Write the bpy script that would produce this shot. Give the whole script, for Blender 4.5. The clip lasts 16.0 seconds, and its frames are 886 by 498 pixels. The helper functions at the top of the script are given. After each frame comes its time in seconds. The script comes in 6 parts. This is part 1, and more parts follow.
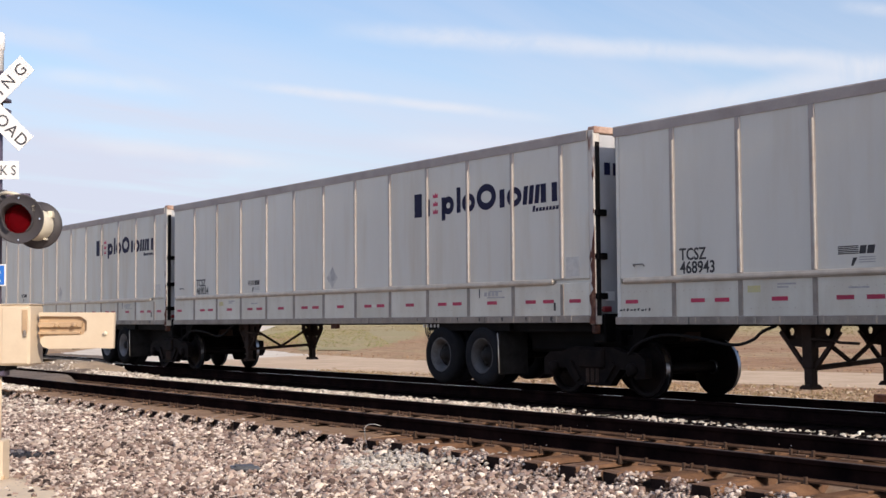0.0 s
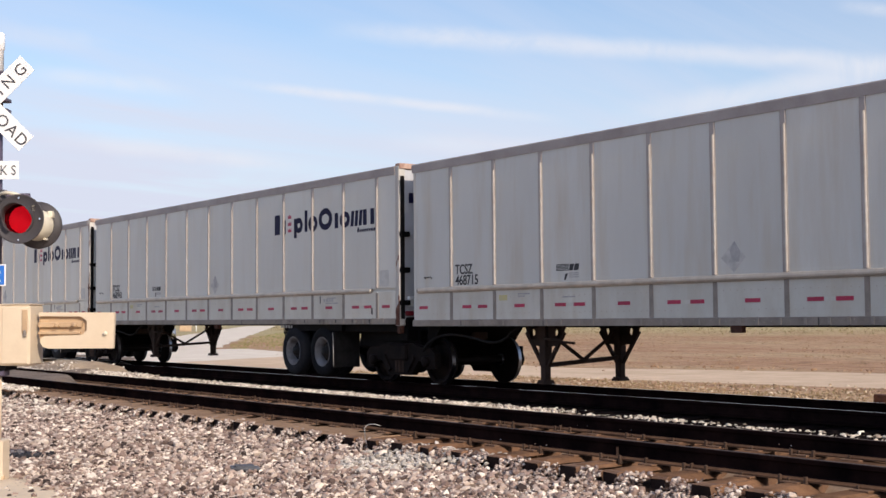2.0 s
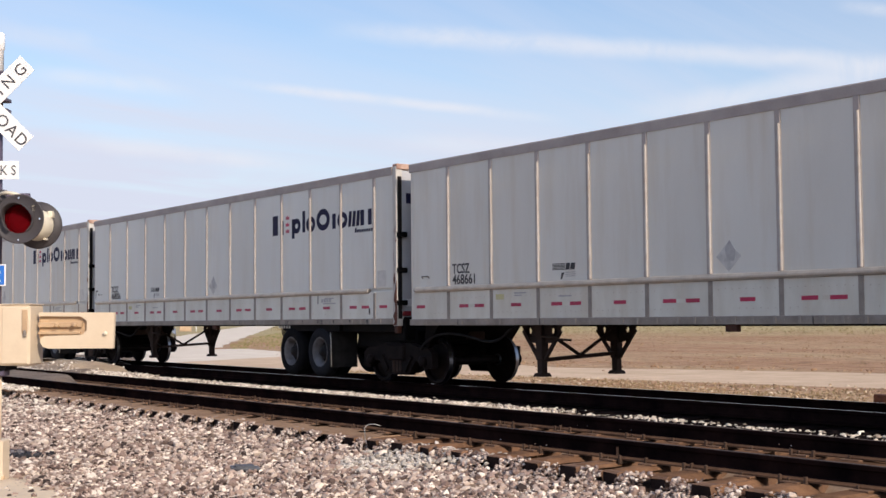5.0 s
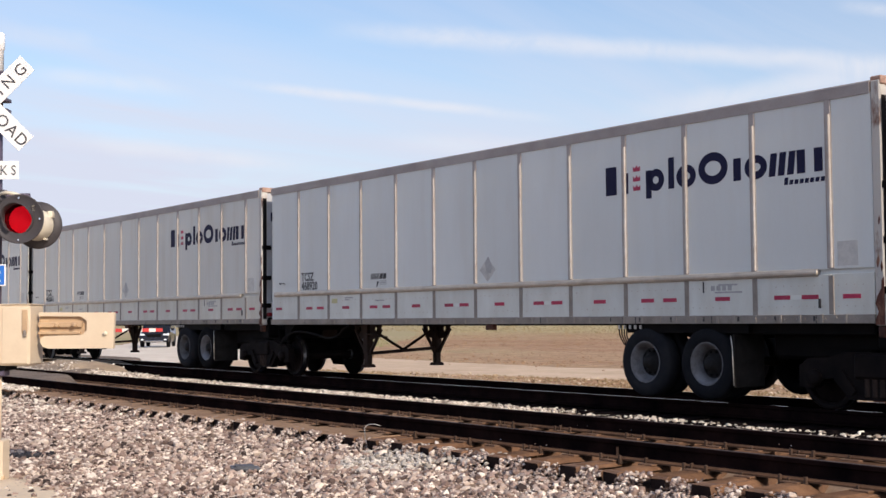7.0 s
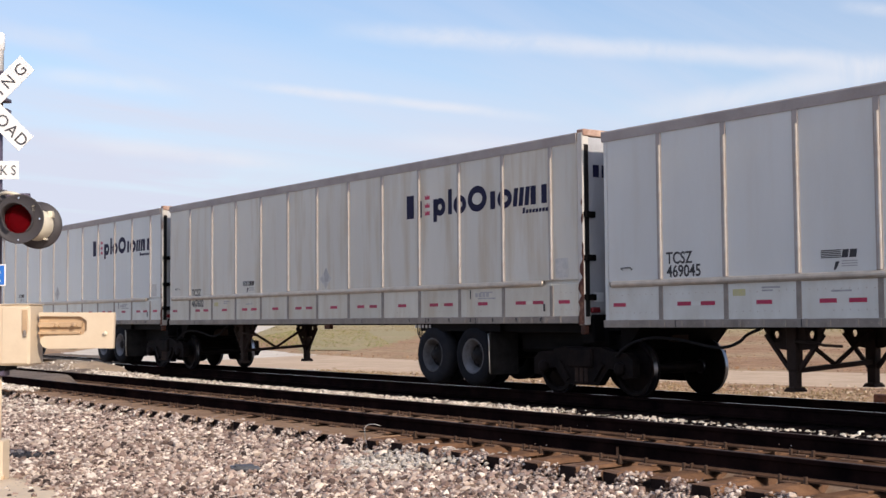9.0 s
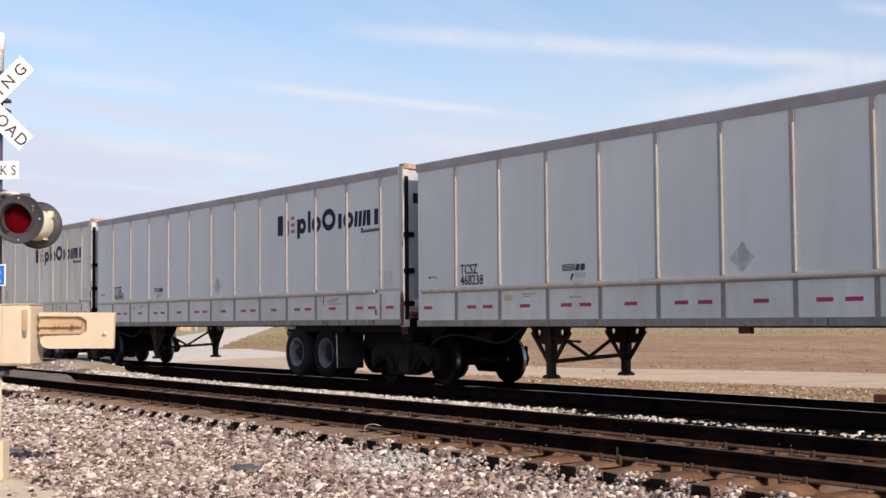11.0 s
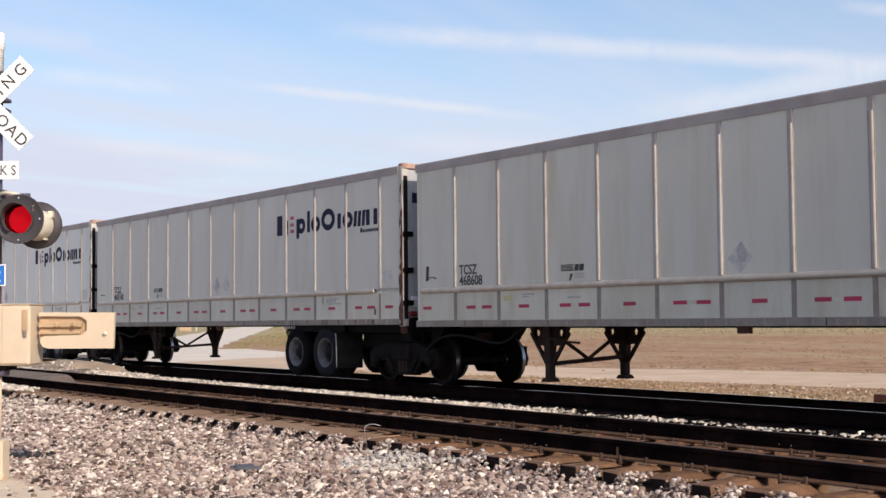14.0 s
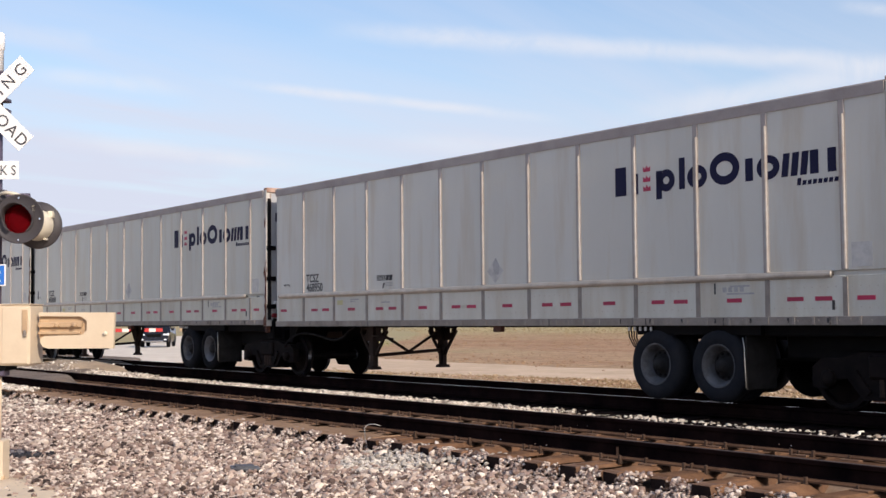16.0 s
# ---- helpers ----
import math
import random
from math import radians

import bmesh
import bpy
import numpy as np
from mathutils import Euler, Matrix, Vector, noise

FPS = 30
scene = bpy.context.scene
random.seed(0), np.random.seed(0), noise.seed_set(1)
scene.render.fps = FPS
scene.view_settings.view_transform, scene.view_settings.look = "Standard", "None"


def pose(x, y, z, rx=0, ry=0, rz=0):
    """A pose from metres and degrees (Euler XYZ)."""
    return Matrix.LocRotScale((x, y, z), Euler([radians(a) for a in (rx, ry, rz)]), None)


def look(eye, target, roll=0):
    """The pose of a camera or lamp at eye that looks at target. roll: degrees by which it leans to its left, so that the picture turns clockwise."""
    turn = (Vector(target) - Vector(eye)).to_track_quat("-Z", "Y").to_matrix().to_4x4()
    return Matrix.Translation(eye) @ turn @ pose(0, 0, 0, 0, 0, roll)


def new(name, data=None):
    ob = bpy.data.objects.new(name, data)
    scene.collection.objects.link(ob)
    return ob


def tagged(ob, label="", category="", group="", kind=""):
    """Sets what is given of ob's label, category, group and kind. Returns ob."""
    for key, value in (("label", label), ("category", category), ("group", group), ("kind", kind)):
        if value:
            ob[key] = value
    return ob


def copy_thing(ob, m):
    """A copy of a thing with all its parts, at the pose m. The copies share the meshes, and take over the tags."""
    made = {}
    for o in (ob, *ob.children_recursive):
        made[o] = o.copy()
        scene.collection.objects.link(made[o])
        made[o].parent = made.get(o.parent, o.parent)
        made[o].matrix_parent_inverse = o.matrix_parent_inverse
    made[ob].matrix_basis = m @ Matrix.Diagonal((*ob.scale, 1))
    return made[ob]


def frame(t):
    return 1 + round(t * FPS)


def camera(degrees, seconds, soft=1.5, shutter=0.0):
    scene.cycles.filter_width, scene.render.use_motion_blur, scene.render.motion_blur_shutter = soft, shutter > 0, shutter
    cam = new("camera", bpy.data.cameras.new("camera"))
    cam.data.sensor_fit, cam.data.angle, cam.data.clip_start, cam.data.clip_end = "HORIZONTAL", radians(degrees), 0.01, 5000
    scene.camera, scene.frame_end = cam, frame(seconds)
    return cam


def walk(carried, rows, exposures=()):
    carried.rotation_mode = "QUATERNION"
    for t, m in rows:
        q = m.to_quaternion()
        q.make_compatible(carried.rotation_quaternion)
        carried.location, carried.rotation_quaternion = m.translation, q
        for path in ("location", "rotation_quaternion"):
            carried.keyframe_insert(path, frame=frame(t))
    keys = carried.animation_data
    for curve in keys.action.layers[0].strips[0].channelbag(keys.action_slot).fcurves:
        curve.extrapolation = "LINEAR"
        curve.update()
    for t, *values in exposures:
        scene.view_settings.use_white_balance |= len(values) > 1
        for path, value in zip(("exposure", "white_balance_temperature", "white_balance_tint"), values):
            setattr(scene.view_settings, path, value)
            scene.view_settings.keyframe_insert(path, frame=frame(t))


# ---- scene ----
cam = camera(37.41, 16.0, soft=1.5)
EYE = Vector((0.0, 0.0, 1.2015))
YAW = 54.567
AHEAD = Vector((-math.sin(radians(YAW)) * math.cos(radians(3.018)), math.cos(radians(YAW)) * math.cos(radians(3.018)), math.sin(radians(3.018))))
STAND = look(EYE, EYE + AHEAD * 100, -0.422)
walk(cam, [(0.0, STAND), (16.0, STAND)], exposures=[(0.0, -0.20), (16.0, -0.20)])

# ---- daylight: low sun from the rear of the train, along its side ----
SUN = Vector((0.80, -0.022, 0.41)).normalized()
lamp = bpy.data.lights.new("sun", "SUN")
lamp.energy, lamp.angle, lamp.color = 4.55, radians(0.53), (1.0, 0.853, 0.70)
sun = new("sun", lamp)
sun.matrix_world = look(SUN * 200, (0, 0, 0))

world = bpy.data.worlds.new("sky")
scene.world = world
world.use_nodes = True
wt = world.node_tree
wt.nodes.clear()


def wnode(kind, **inputs):
    n = wt.nodes.new(kind)
    for k, v in inputs.items():
        n.inputs[k].default_value = v
    return n


def wmath(op, a, b=None, c=None):
    n = wt.nodes.new("ShaderNodeMath")
    n.operation = op
    for i, v in enumerate((a, b, c)):
        if v is None:
            continue
        if isinstance(v, (int, float)):
            n.inputs[i].default_value = v
        else:
            wt.links.new(v, n.inputs[i])
    return n.outputs[0]


def wdot(vec, axis):
    n = wt.nodes.new("ShaderNodeVectorMath")
    n.operation = "DOT_PRODUCT"
    wt.links.new(vec, n.inputs[0])
    n.inputs[1].default_value = axis
    return n.outputs["Value"]


sky = wt.nodes.new("ShaderNodeTexSky")
sky.sky_type = "NISHITA"
sky.sun_disc = False
sky.sun_elevation = math.asin(SUN.z)
sky.sun_rotation = math.atan2(SUN.x, SUN.y)
sky.air_density, sky.dust_density, sky.ozone_density = 1.0, 1.6, 1.5
coord = wt.nodes.new("ShaderNodeTexCoord").outputs["Generated"]
# thin cirrus: long streaks that run across a high plane
up = wmath("MAXIMUM", wdot(coord, (0, 0, 1)), 0.03)
px = wmath("DIVIDE", wdot(coord, (math.cos(radians(YAW)), math.sin(radians(YAW)), 0)), up)
py = wmath("DIVIDE", wdot(coord, (-math.sin(radians(YAW)), math.cos(radians(YAW)), 0)), up)
comb = wt.nodes.new("ShaderNodeCombineXYZ")
wt.links.new(wmath("MULTIPLY", px, 0.34), comb.inputs[0])
wt.links.new(wmath("ADD", wmath("MULTIPLY", py, 0.36), wmath("MULTIPLY", px, -0.42)), comb.inputs[1])
streak = wnode("ShaderNodeTexNoise", Scale=0.8, Detail=6.0, Roughness=0.55, Distortion=1.6)
wt.links.new(comb.outputs[0], streak.inputs["Vector"])
veil = wt.nodes.new("ShaderNodeMapRange")
veil.inputs["From Min"].default_value, veil.inputs["From Max"].default_value = 0.36, 0.70
veil.inputs["To Min"].default_value, veil.inputs["To Max"].default_value = 0.0, 0.50
wt.links.new(streak.outputs["Fac"], veil.inputs["Value"])
# old vapour trails and wisps, broad and frayed
wob = wnode("ShaderNodeTexNoise", Scale=7.0, Detail=6.0, Roughness=0.62)
wt.links.new(coord, wob.inputs["Vector"])
fray = wnode("ShaderNodeTexNoise", Scale=16.0, Detail=7.0, Roughness=0.65, Distortion=0.8)
wt.links.new(coord, fray.inputs["Vector"])


def aim(x, y):
    """The direction at a place of the view, x and y in tenths of its width from its middle."""
    half = math.tan(radians(37.41 / 2))
    return (STAND.to_3x3() @ Vector((x / 5 * half, y / 5 * half, -1))).normalized()


def soft_step(value, a, b, lo=0.0, hi=1.0):
    n = wt.nodes.new("ShaderNodeMapRange")
    n.interpolation_type = "SMOOTHSTEP"
    wt.links.new(value, n.inputs["Value"])
    for key, v in (("From Min", a), ("From Max", b), ("To Min", lo), ("To Max", hi)):
        n.inputs[key].default_value = v
    return n.outputs[0]


def trail(a, b, width, strength, head=0.25, tail=0.25):
    """A trail along the great circle from direction a to b, fading in over the share head of its length and out over tail."""
    nrm, along = a.cross(b).normalized(), (b - a).normalized()
    p, q = a.dot(along), b.dot(along)
    off = wmath("ADD", wdot(coord, nrm), wmath("MULTIPLY", wmath("SUBTRACT", wob.outputs["Fac"], 0.5), width * 1.5))
    band = soft_step(wmath("ABSOLUTE", off), 0.0, width, strength, 0.0)
    where = wdot(coord, along)
    ends = wmath("MULTIPLY", soft_step(where, p, p + (q - p) * head), soft_step(where, q - (q - p) * tail, q, 1.0, 0.0))
    return wmath("MULTIPLY", wmath("MULTIPLY", band, ends), soft_step(fray.outputs["Fac"], 0.28, 0.62, 0.45, 1.0))


wisps = trail(aim(-1.75, 2.475), aim(7.0, 1.97), 0.0115, 0.64, 0.22, 0.15)
for a, b, width, strength in (((-2.9, 1.95), (1.6, 1.42), 0.0060, 0.72), ((-4.9, 2.02), (-2.7, 1.74), 0.010, 0.5), ((1.6, 1.42), (6.5, 2.25), 0.016, 0.6),
                              ((-4.8, 1.24), (-1.2, 0.92), 0.010, 0.55), ((4.3, 2.76), (6.0, 2.62), 0.007, 0.5), ((-5.4, 2.45), (-3.6, 2.3), 0.012, 0.25), ((-1.0, 1.25), (2.2, 1.05), 0.012, 0.4)):
    wisps = wmath("ADD", wisps, trail(aim(*a), aim(*b), width, strength, 0.35, 0.35))
haze = wt.nodes.new("ShaderNodeMapRange")
haze.interpolation_type = "SMOOTHSTEP"
wt.links.new(wdot(coord, (0, 0, 1)), haze.inputs["Value"])
haze.inputs["From Min"].default_value, haze.inputs["From Max"].default_value = 0.02, 0.27
haze.inputs["To Min"].default_value, haze.inputs["To Max"].default_value = 0.90, 0.05
cloud = wmath("MINIMUM", wmath("ADD", haze.outputs[0], veil.outputs[0]), 0.97)
mix = wt.nodes.new("ShaderNodeMixRGB")
wt.links.new(cloud, mix.inputs["Fac"])
clear = wnode("ShaderNodeHueSaturation", Hue=0.505, Saturation=1.10, Value=1.32)
wt.links.new(sky.outputs[0], clear.inputs["Color"])
wt.links.new(clear.outputs[0], mix.inputs["Color1"])
mix.inputs["Color2"].default_value = (5.40, 5.66, 6.75, 1)
white = wt.nodes.new("ShaderNodeMixRGB")
wt.links.new(wmath("MINIMUM", wisps, 0.9), white.inputs["Fac"])
wt.links.new(mix.outputs[0], white.inputs["Color1"])
white.inputs["Color2"].default_value = (6.35, 6.45, 7.0, 1)
back = wnode("ShaderNodeBackground", Strength=0.15)
wt.links.new(white.outputs[0], back.inputs["Color"])
wout = wt.nodes.new("ShaderNodeOutputWorld")
wt.links.new(back.outputs[0], wout.inputs["Surface"])


# ---- materials ----
def mat(name, colour, rough=0.6, metal=0.0, spots=None, scale=3.0, amount=0.35, grain=40.0, bump=0.15, islands=0.0, pieces=0.0, streaks=0.0, spec=0.5, depth=0.01, cover=0.5, tint=False, sharp=0.18):
    """A surface of one colour with a second colour in large spots, fine grain, relief, and tone that varies by piece or by island."""
    m = bpy.data.materials.new(name)
    m.use_nodes = True
    nt = m.node_tree
    b = nt.nodes["Principled BSDF"]
    b.inputs["Metallic"].default_value, b.inputs["Roughness"].default_value = metal, rough
    b.inputs["Specular IOR Level"].default_value = spec
    tc = nt.nodes.new("ShaderNodeTexCoord").outputs["Object"]
    big = nt.nodes.new("ShaderNodeTexNoise")
    big.inputs["Scale"].default_value, big.inputs["Detail"].default_value, big.inputs["Roughness"].default_value = scale, 5.0, 0.62
    if streaks:
        mp = nt.nodes.new("ShaderNodeMapping")
        mp.inputs["Scale"].default_value = (1.0, 1.0, streaks)
        nt.links.new(tc, mp.inputs["Vector"])
        info = nt.nodes.new("ShaderNodeObjectInfo")
        add = nt.nodes.new("ShaderNodeVectorMath")
        add.operation = "ADD"
        sc = nt.nodes.new("ShaderNodeMath")
        sc.operation = "MULTIPLY"
        sc.inputs[1].default_value = 37.0
        nt.links.new(info.outputs["Random"], sc.inputs[0])
        nt.links.new(mp.outputs[0], add.inputs[0])
        nt.links.new(sc.outputs[0], add.inputs[1])
        nt.links.new(add.outputs[0], big.inputs["Vector"])
    else:
        nt.links.new(tc, big.inputs["Vector"])
    fine = nt.nodes.new("ShaderNodeTexNoise")
    fine.inputs["Scale"].default_value, fine.inputs["Detail"].default_value = grain, 4.0
    nt.links.new(tc, fine.inputs["Vector"])
    ramp = nt.nodes.new("ShaderNodeValToRGB")
    ramp.color_ramp.elements[0].position, ramp.color_ramp.elements[1].position = cover - sharp, cover + sharp
    spots = spots or [c * (1 - amount) for c in colour]
    ramp.color_ramp.elements[0].color, ramp.color_ramp.elements[1].color = (*spots, 1), (*colour, 1)
    nt.links.new(big.outputs["Fac"], ramp.inputs["Fac"])
    hsv = nt.nodes.new("ShaderNodeHueSaturation")
    nt.links.new(ramp.outputs[0], hsv.inputs["Color"])
    val = nt.nodes.new("ShaderNodeMapRange")
    val.inputs["To Min"].default_value, val.inputs["To Max"].default_value = 1 - amount * 0.5, 1 + amount * 0.5
    nt.links.new(fine.outputs["Fac"], val.inputs["Value"])
    value = val.outputs[0]
    for span, source in ((islands, "ShaderNodeNewGeometry"), (pieces, "ShaderNodeObjectInfo")):
        if span:
            r = nt.nodes.new(source)
            mr = nt.nodes.new("ShaderNodeMapRange")
            mr.inputs["To Min"].default_value, mr.inputs["To Max"].default_value = 1 - span, 1 + span
            nt.links.new(r.outputs["Random Per Island" if islands and source == "ShaderNodeNewGeometry" else "Random"], mr.inputs["Value"])
            mu = nt.nodes.new("ShaderNodeMath")
            mu.operation = "MULTIPLY"
            nt.links.new(value, mu.inputs[0])
            nt.links.new(mr.outputs[0], mu.inputs[1])
            value = mu.outputs[0]
    nt.links.new(value, hsv.inputs["Value"])
    colour_out = hsv.outputs[0]
    if tint:
        own = nt.nodes.new("ShaderNodeObjectInfo")
        mul = nt.nodes.new("ShaderNodeMixRGB")
        mul.blend_type = "MULTIPLY"
        mul.inputs["Fac"].default_value = 1.0
        nt.links.new(colour_out, mul.inputs["Color1"])
        nt.links.new(own.outputs["Color"], mul.inputs["Color2"])
        colour_out = mul.outputs[0]
        # run-off streaks, stronger on the dirtier trailers
        run = nt.nodes.new("ShaderNodeMapping")
        run.inputs["Scale"].default_value = (2.6, 2.6, 0.30)
        off = nt.nodes.new("ShaderNodeVectorMath")
        off.operation = "ADD"
        far = nt.nodes.new("ShaderNodeMath")
        far.operation = "MULTIPLY"
        far.inputs[1].default_value = 91.0
        nt.links.new(own.outputs["Random"], far.inputs[0])
        nt.links.new(tc, run.inputs["Vector"])
        nt.links.new(run.outputs[0], off.inputs[0])
        nt.links.new(far.outputs[0], off.inputs[1])
        tx = nt.nodes.new("ShaderNodeTexNoise")
        tx.inputs["Scale"].default_value, tx.inputs["Detail"].default_value, tx.inputs["Roughness"].default_value = 1.0, 6.0, 0.62
        nt.links.new(off.outputs[0], tx.inputs["Vector"])
        dr = nt.nodes.new("ShaderNodeMapRange")
        dr.inputs["From Min"].default_value, dr.inputs["From Max"].default_value = 0.49, 0.76
        nt.links.new(tx.outputs["Fac"], dr.inputs["Value"])
        amt = nt.nodes.new("ShaderNodeMath")
        amt.operation = "MULTIPLY"
        nt.links.new(dr.outputs[0], amt.inputs[0])
        nt.links.new(own.outputs["Alpha"], amt.inputs[1])
        soil = nt.nodes.new("ShaderNodeMixRGB")
        nt.links.new(amt.outputs[0], soil.inputs["Fac"])
        nt.links.new(colour_out, soil.inputs["Color1"])
        soil.inputs["Color2"].default_value = (0.42, 0.31, 0.16, 1)
        colour_out = soil.outputs[0]
    nt.links.new(colour_out, b.inputs["Base Color"])
    if bump:
        bp = nt.nodes.new("ShaderNodeBump")
        bp.inputs["Strength"].default_value, bp.inputs["Distance"].default_value = bump, depth
        nt.links.new(fine.outputs["Fac"], bp.inputs["Height"])
        nt.links.new(bp.outputs[0], b.inputs["Normal"])
    return m


def glow(name, colour, strength):
    m = bpy.data.materials.new(name)
    m.use_nodes = True
    b = m.node_tree.nodes["Principled BSDF"]
    b.inputs["Base Color"].default_value = (*colour, 1)
    b.inputs["Emission Color"].default_value = (*colour, 1)
    b.inputs["Emission Strength"].default_value = strength
    return m


def gravel(name, tones, rough=0.85):
    """Broken stone: each piece takes one of the tones, with mineral grain."""
    m = bpy.data.materials.new(name)
    m.use_nodes = True
    nt = m.node_tree
    b = nt.nodes["Principled BSDF"]
    b.inputs["Roughness"].default_value = rough
    b.inputs["Specular IOR Level"].default_value = 0.3
    g = nt.nodes.new("ShaderNodeNewGeometry")
    ramp = nt.nodes.new("ShaderNodeValToRGB")
    els = ramp.color_ramp.elements
    while len(els) < len(tones):
        els.new(0.5)
    for i, c in enumerate(tones):
        els[i].position, els[i].color = i / (len(tones) - 1), (*c, 1)
    nt.links.new(g.outputs["Random Per Island"], ramp.inputs["Fac"])
    tc = nt.nodes.new("ShaderNodeTexCoord").outputs["Object"]
    n = nt.nodes.new("ShaderNodeTexNoise")
    n.inputs["Scale"].default_value, n.inputs["Detail"].default_value = 70.0, 4.0
    nt.links.new(tc, n.inputs["Vector"])
    n2 = nt.nodes.new("ShaderNodeTexNoise")
    n2.inputs["Scale"].default_value, n2.inputs["Detail"].default_value = 0.8, 3.0
    nt.links.new(tc, n2.inputs["Vector"])
    v1 = nt.nodes.new("ShaderNodeMapRange")
    v1.inputs["To Min"].default_value, v1.inputs["To Max"].default_value = 0.7, 1.3
    nt.links.new(n.outputs["Fac"], v1.inputs["Value"])
    v2 = nt.nodes.new("ShaderNodeMapRange")
    v2.inputs["To Min"].default_value, v2.inputs["To Max"].default_value = 0.75, 1.25
    nt.links.new(n2.outputs["Fac"], v2.inputs["Value"])
    mu = nt.nodes.new("ShaderNodeMath")
    mu.operation = "MULTIPLY"
    nt.links.new(v1.outputs[0], mu.inputs[0])
    nt.links.new(v2.outputs[0], mu.inputs[1])
    hsv = nt.nodes.new("ShaderNodeHueSaturation")
    nt.links.new(ramp.outputs[0], hsv.inputs["Color"])
    nt.links.new(mu.outputs[0], hsv.inputs["Value"])
    nt.links.new(hsv.outputs[0], b.inputs["Base Color"])
    return m


PANEL = mat("panel_paint", (0.645, 0.65, 0.625), 0.42, 0.0, (0.60, 0.60, 0.57), 0.9, 0.05, 60, 0.03, pieces=0.04, streaks=0.3, tint=True)
LOWER = mat("lower_panel_paint", (0.655, 0.655, 0.61), 0.45, 0.0, (0.55, 0.535, 0.48), 2.6, 0.10, 60, 0.05, pieces=0.06, streaks=0.35, tint=True)
RIBBASE = mat("rib_flange_grimy", (0.40, 0.355, 0.325), 0.6, 0.0, (0.30, 0.255, 0.225), 3, 0.25, 70, 0.08, pieces=0.12)
RIB = mat("rib_aluminium", (0.43, 0.415, 0.405), 0.5, 0.1, (0.35, 0.305, 0.275), 5, 0.2, 80, 0.05, pieces=0.12)
RUBRAIL = mat("rub_rail_aluminium", (0.52, 0.465, 0.40), 0.42, 0.25, (0.38, 0.335, 0.285), 4, 0.25, 80, 0.08)
TOPRAIL = mat("top_rail_dull_aluminium", (0.41, 0.375, 0.36), 0.55, 0.2, (0.29, 0.255, 0.245), 1.2, 0.25, 50, 0.08)
BOTRAIL = mat("bottom_rail_dull_aluminium", (0.33, 0.295, 0.265), 0.6, 0.25, (0.20, 0.175, 0.155), 2.5, 0.35, 50, 0.12)
ROOF = mat("roof_aluminium", (0.55, 0.55, 0.55), 0.5, 0.5, None, 2, 0.2, 30, 0.05)
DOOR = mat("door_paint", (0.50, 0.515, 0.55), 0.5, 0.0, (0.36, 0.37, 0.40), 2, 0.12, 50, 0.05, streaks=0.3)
POST = mat("rusty_cream_post", (0.52, 0.50, 0.47), 0.65, 0.0, (0.14, 0.05, 0.025), 4.5, 0.25, 60, 0.2, pieces=0.10, streaks=0.35, cover=0.35, sharp=0.06)
HEADER = mat("faded_header_paint", (0.50, 0.36, 0.29), 0.65, 0.0, (0.20, 0.08, 0.05), 6, 0.25, 60, 0.15, cover=0.42)
RUST = mat("brown_rust", (0.13, 0.045, 0.025), 0.85, 0.0, (0.03, 0.013, 0.01), 6, 0.4, 60, 0.3)
NAVY = mat("navy_film", (0.008, 0.008, 0.042), 0.6, 0.0, None, 5, 0.12, 50, 0.02, spec=0.2)
RED = mat("red_film", (0.42, 0.013, 0.07), 0.4, 0.0, None, 8, 0.2, 60, 0.02, pieces=0.15)
BLACKINK = mat("black_ink", (0.03, 0.03, 0.035), 0.6, 0.0, None, 8, 0.2, 60, 0.02)
GREYINK = mat("faded_grey_film", (0.30, 0.30, 0.31), 0.6, 0.0, (0.42, 0.42, 0.42), 9, 0.25, 60, 0.02)
YELLOW = mat("yellow_film", (0.55, 0.51, 0.24), 0.6, 0.0, (0.5, 0.48, 0.3), 9, 0.25, 60, 0.02)
SILVER = mat("silvery_film", (0.54, 0.535, 0.52), 0.35, 0.4, (0.38, 0.38, 0.38), 7, 0.2, 40, 0.02)
# near-black: the dark under the trailers is put into this colour
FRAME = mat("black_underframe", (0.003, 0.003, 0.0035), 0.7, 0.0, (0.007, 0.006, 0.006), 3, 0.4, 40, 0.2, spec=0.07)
GEAR = mat("brown_black_steel", (0.028, 0.0205, 0.018), 0.7, 0.0, (0.048, 0.032, 0.026), 5, 0.4, 40, 0.2, spec=0.07)
TYRE = mat("tyre_rubber", (0.010, 0.011, 0.0145), 0.85, 0.0, (0.015, 0.0155, 0.018), 6, 0.4, 60, 0.2, pieces=0.6, spec=0.07)
RIM = mat("grey_wheel_paint", (0.13, 0.135, 0.15), 0.7, 0.0, (0.05, 0.046, 0.046), 5, 0.3, 40, 0.1, pieces=0.5)
FLAP = mat("dusty_mud_flap", (0.026, 0.0245, 0.0245), 0.85, 0.0, (0.013, 0.012, 0.012), 4, 0.3, 40, 0.1, spec=0.1)
HUB = mat("shaded_wheel_disc", (0.030, 0.029, 0.030), 0.7, 0.0, (0.014, 0.013, 0.013), 6, 0.4, 40, 0.15, spec=0.1)
# wheel steel, darkened to hold the shade below the floor
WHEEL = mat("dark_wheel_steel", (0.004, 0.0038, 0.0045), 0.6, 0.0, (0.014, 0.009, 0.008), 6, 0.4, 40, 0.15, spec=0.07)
TREAD = mat("polished_tread", (0.30, 0.32, 0.36), 0.3, 1.0, None, 8, 0.1, 40, 0.02)
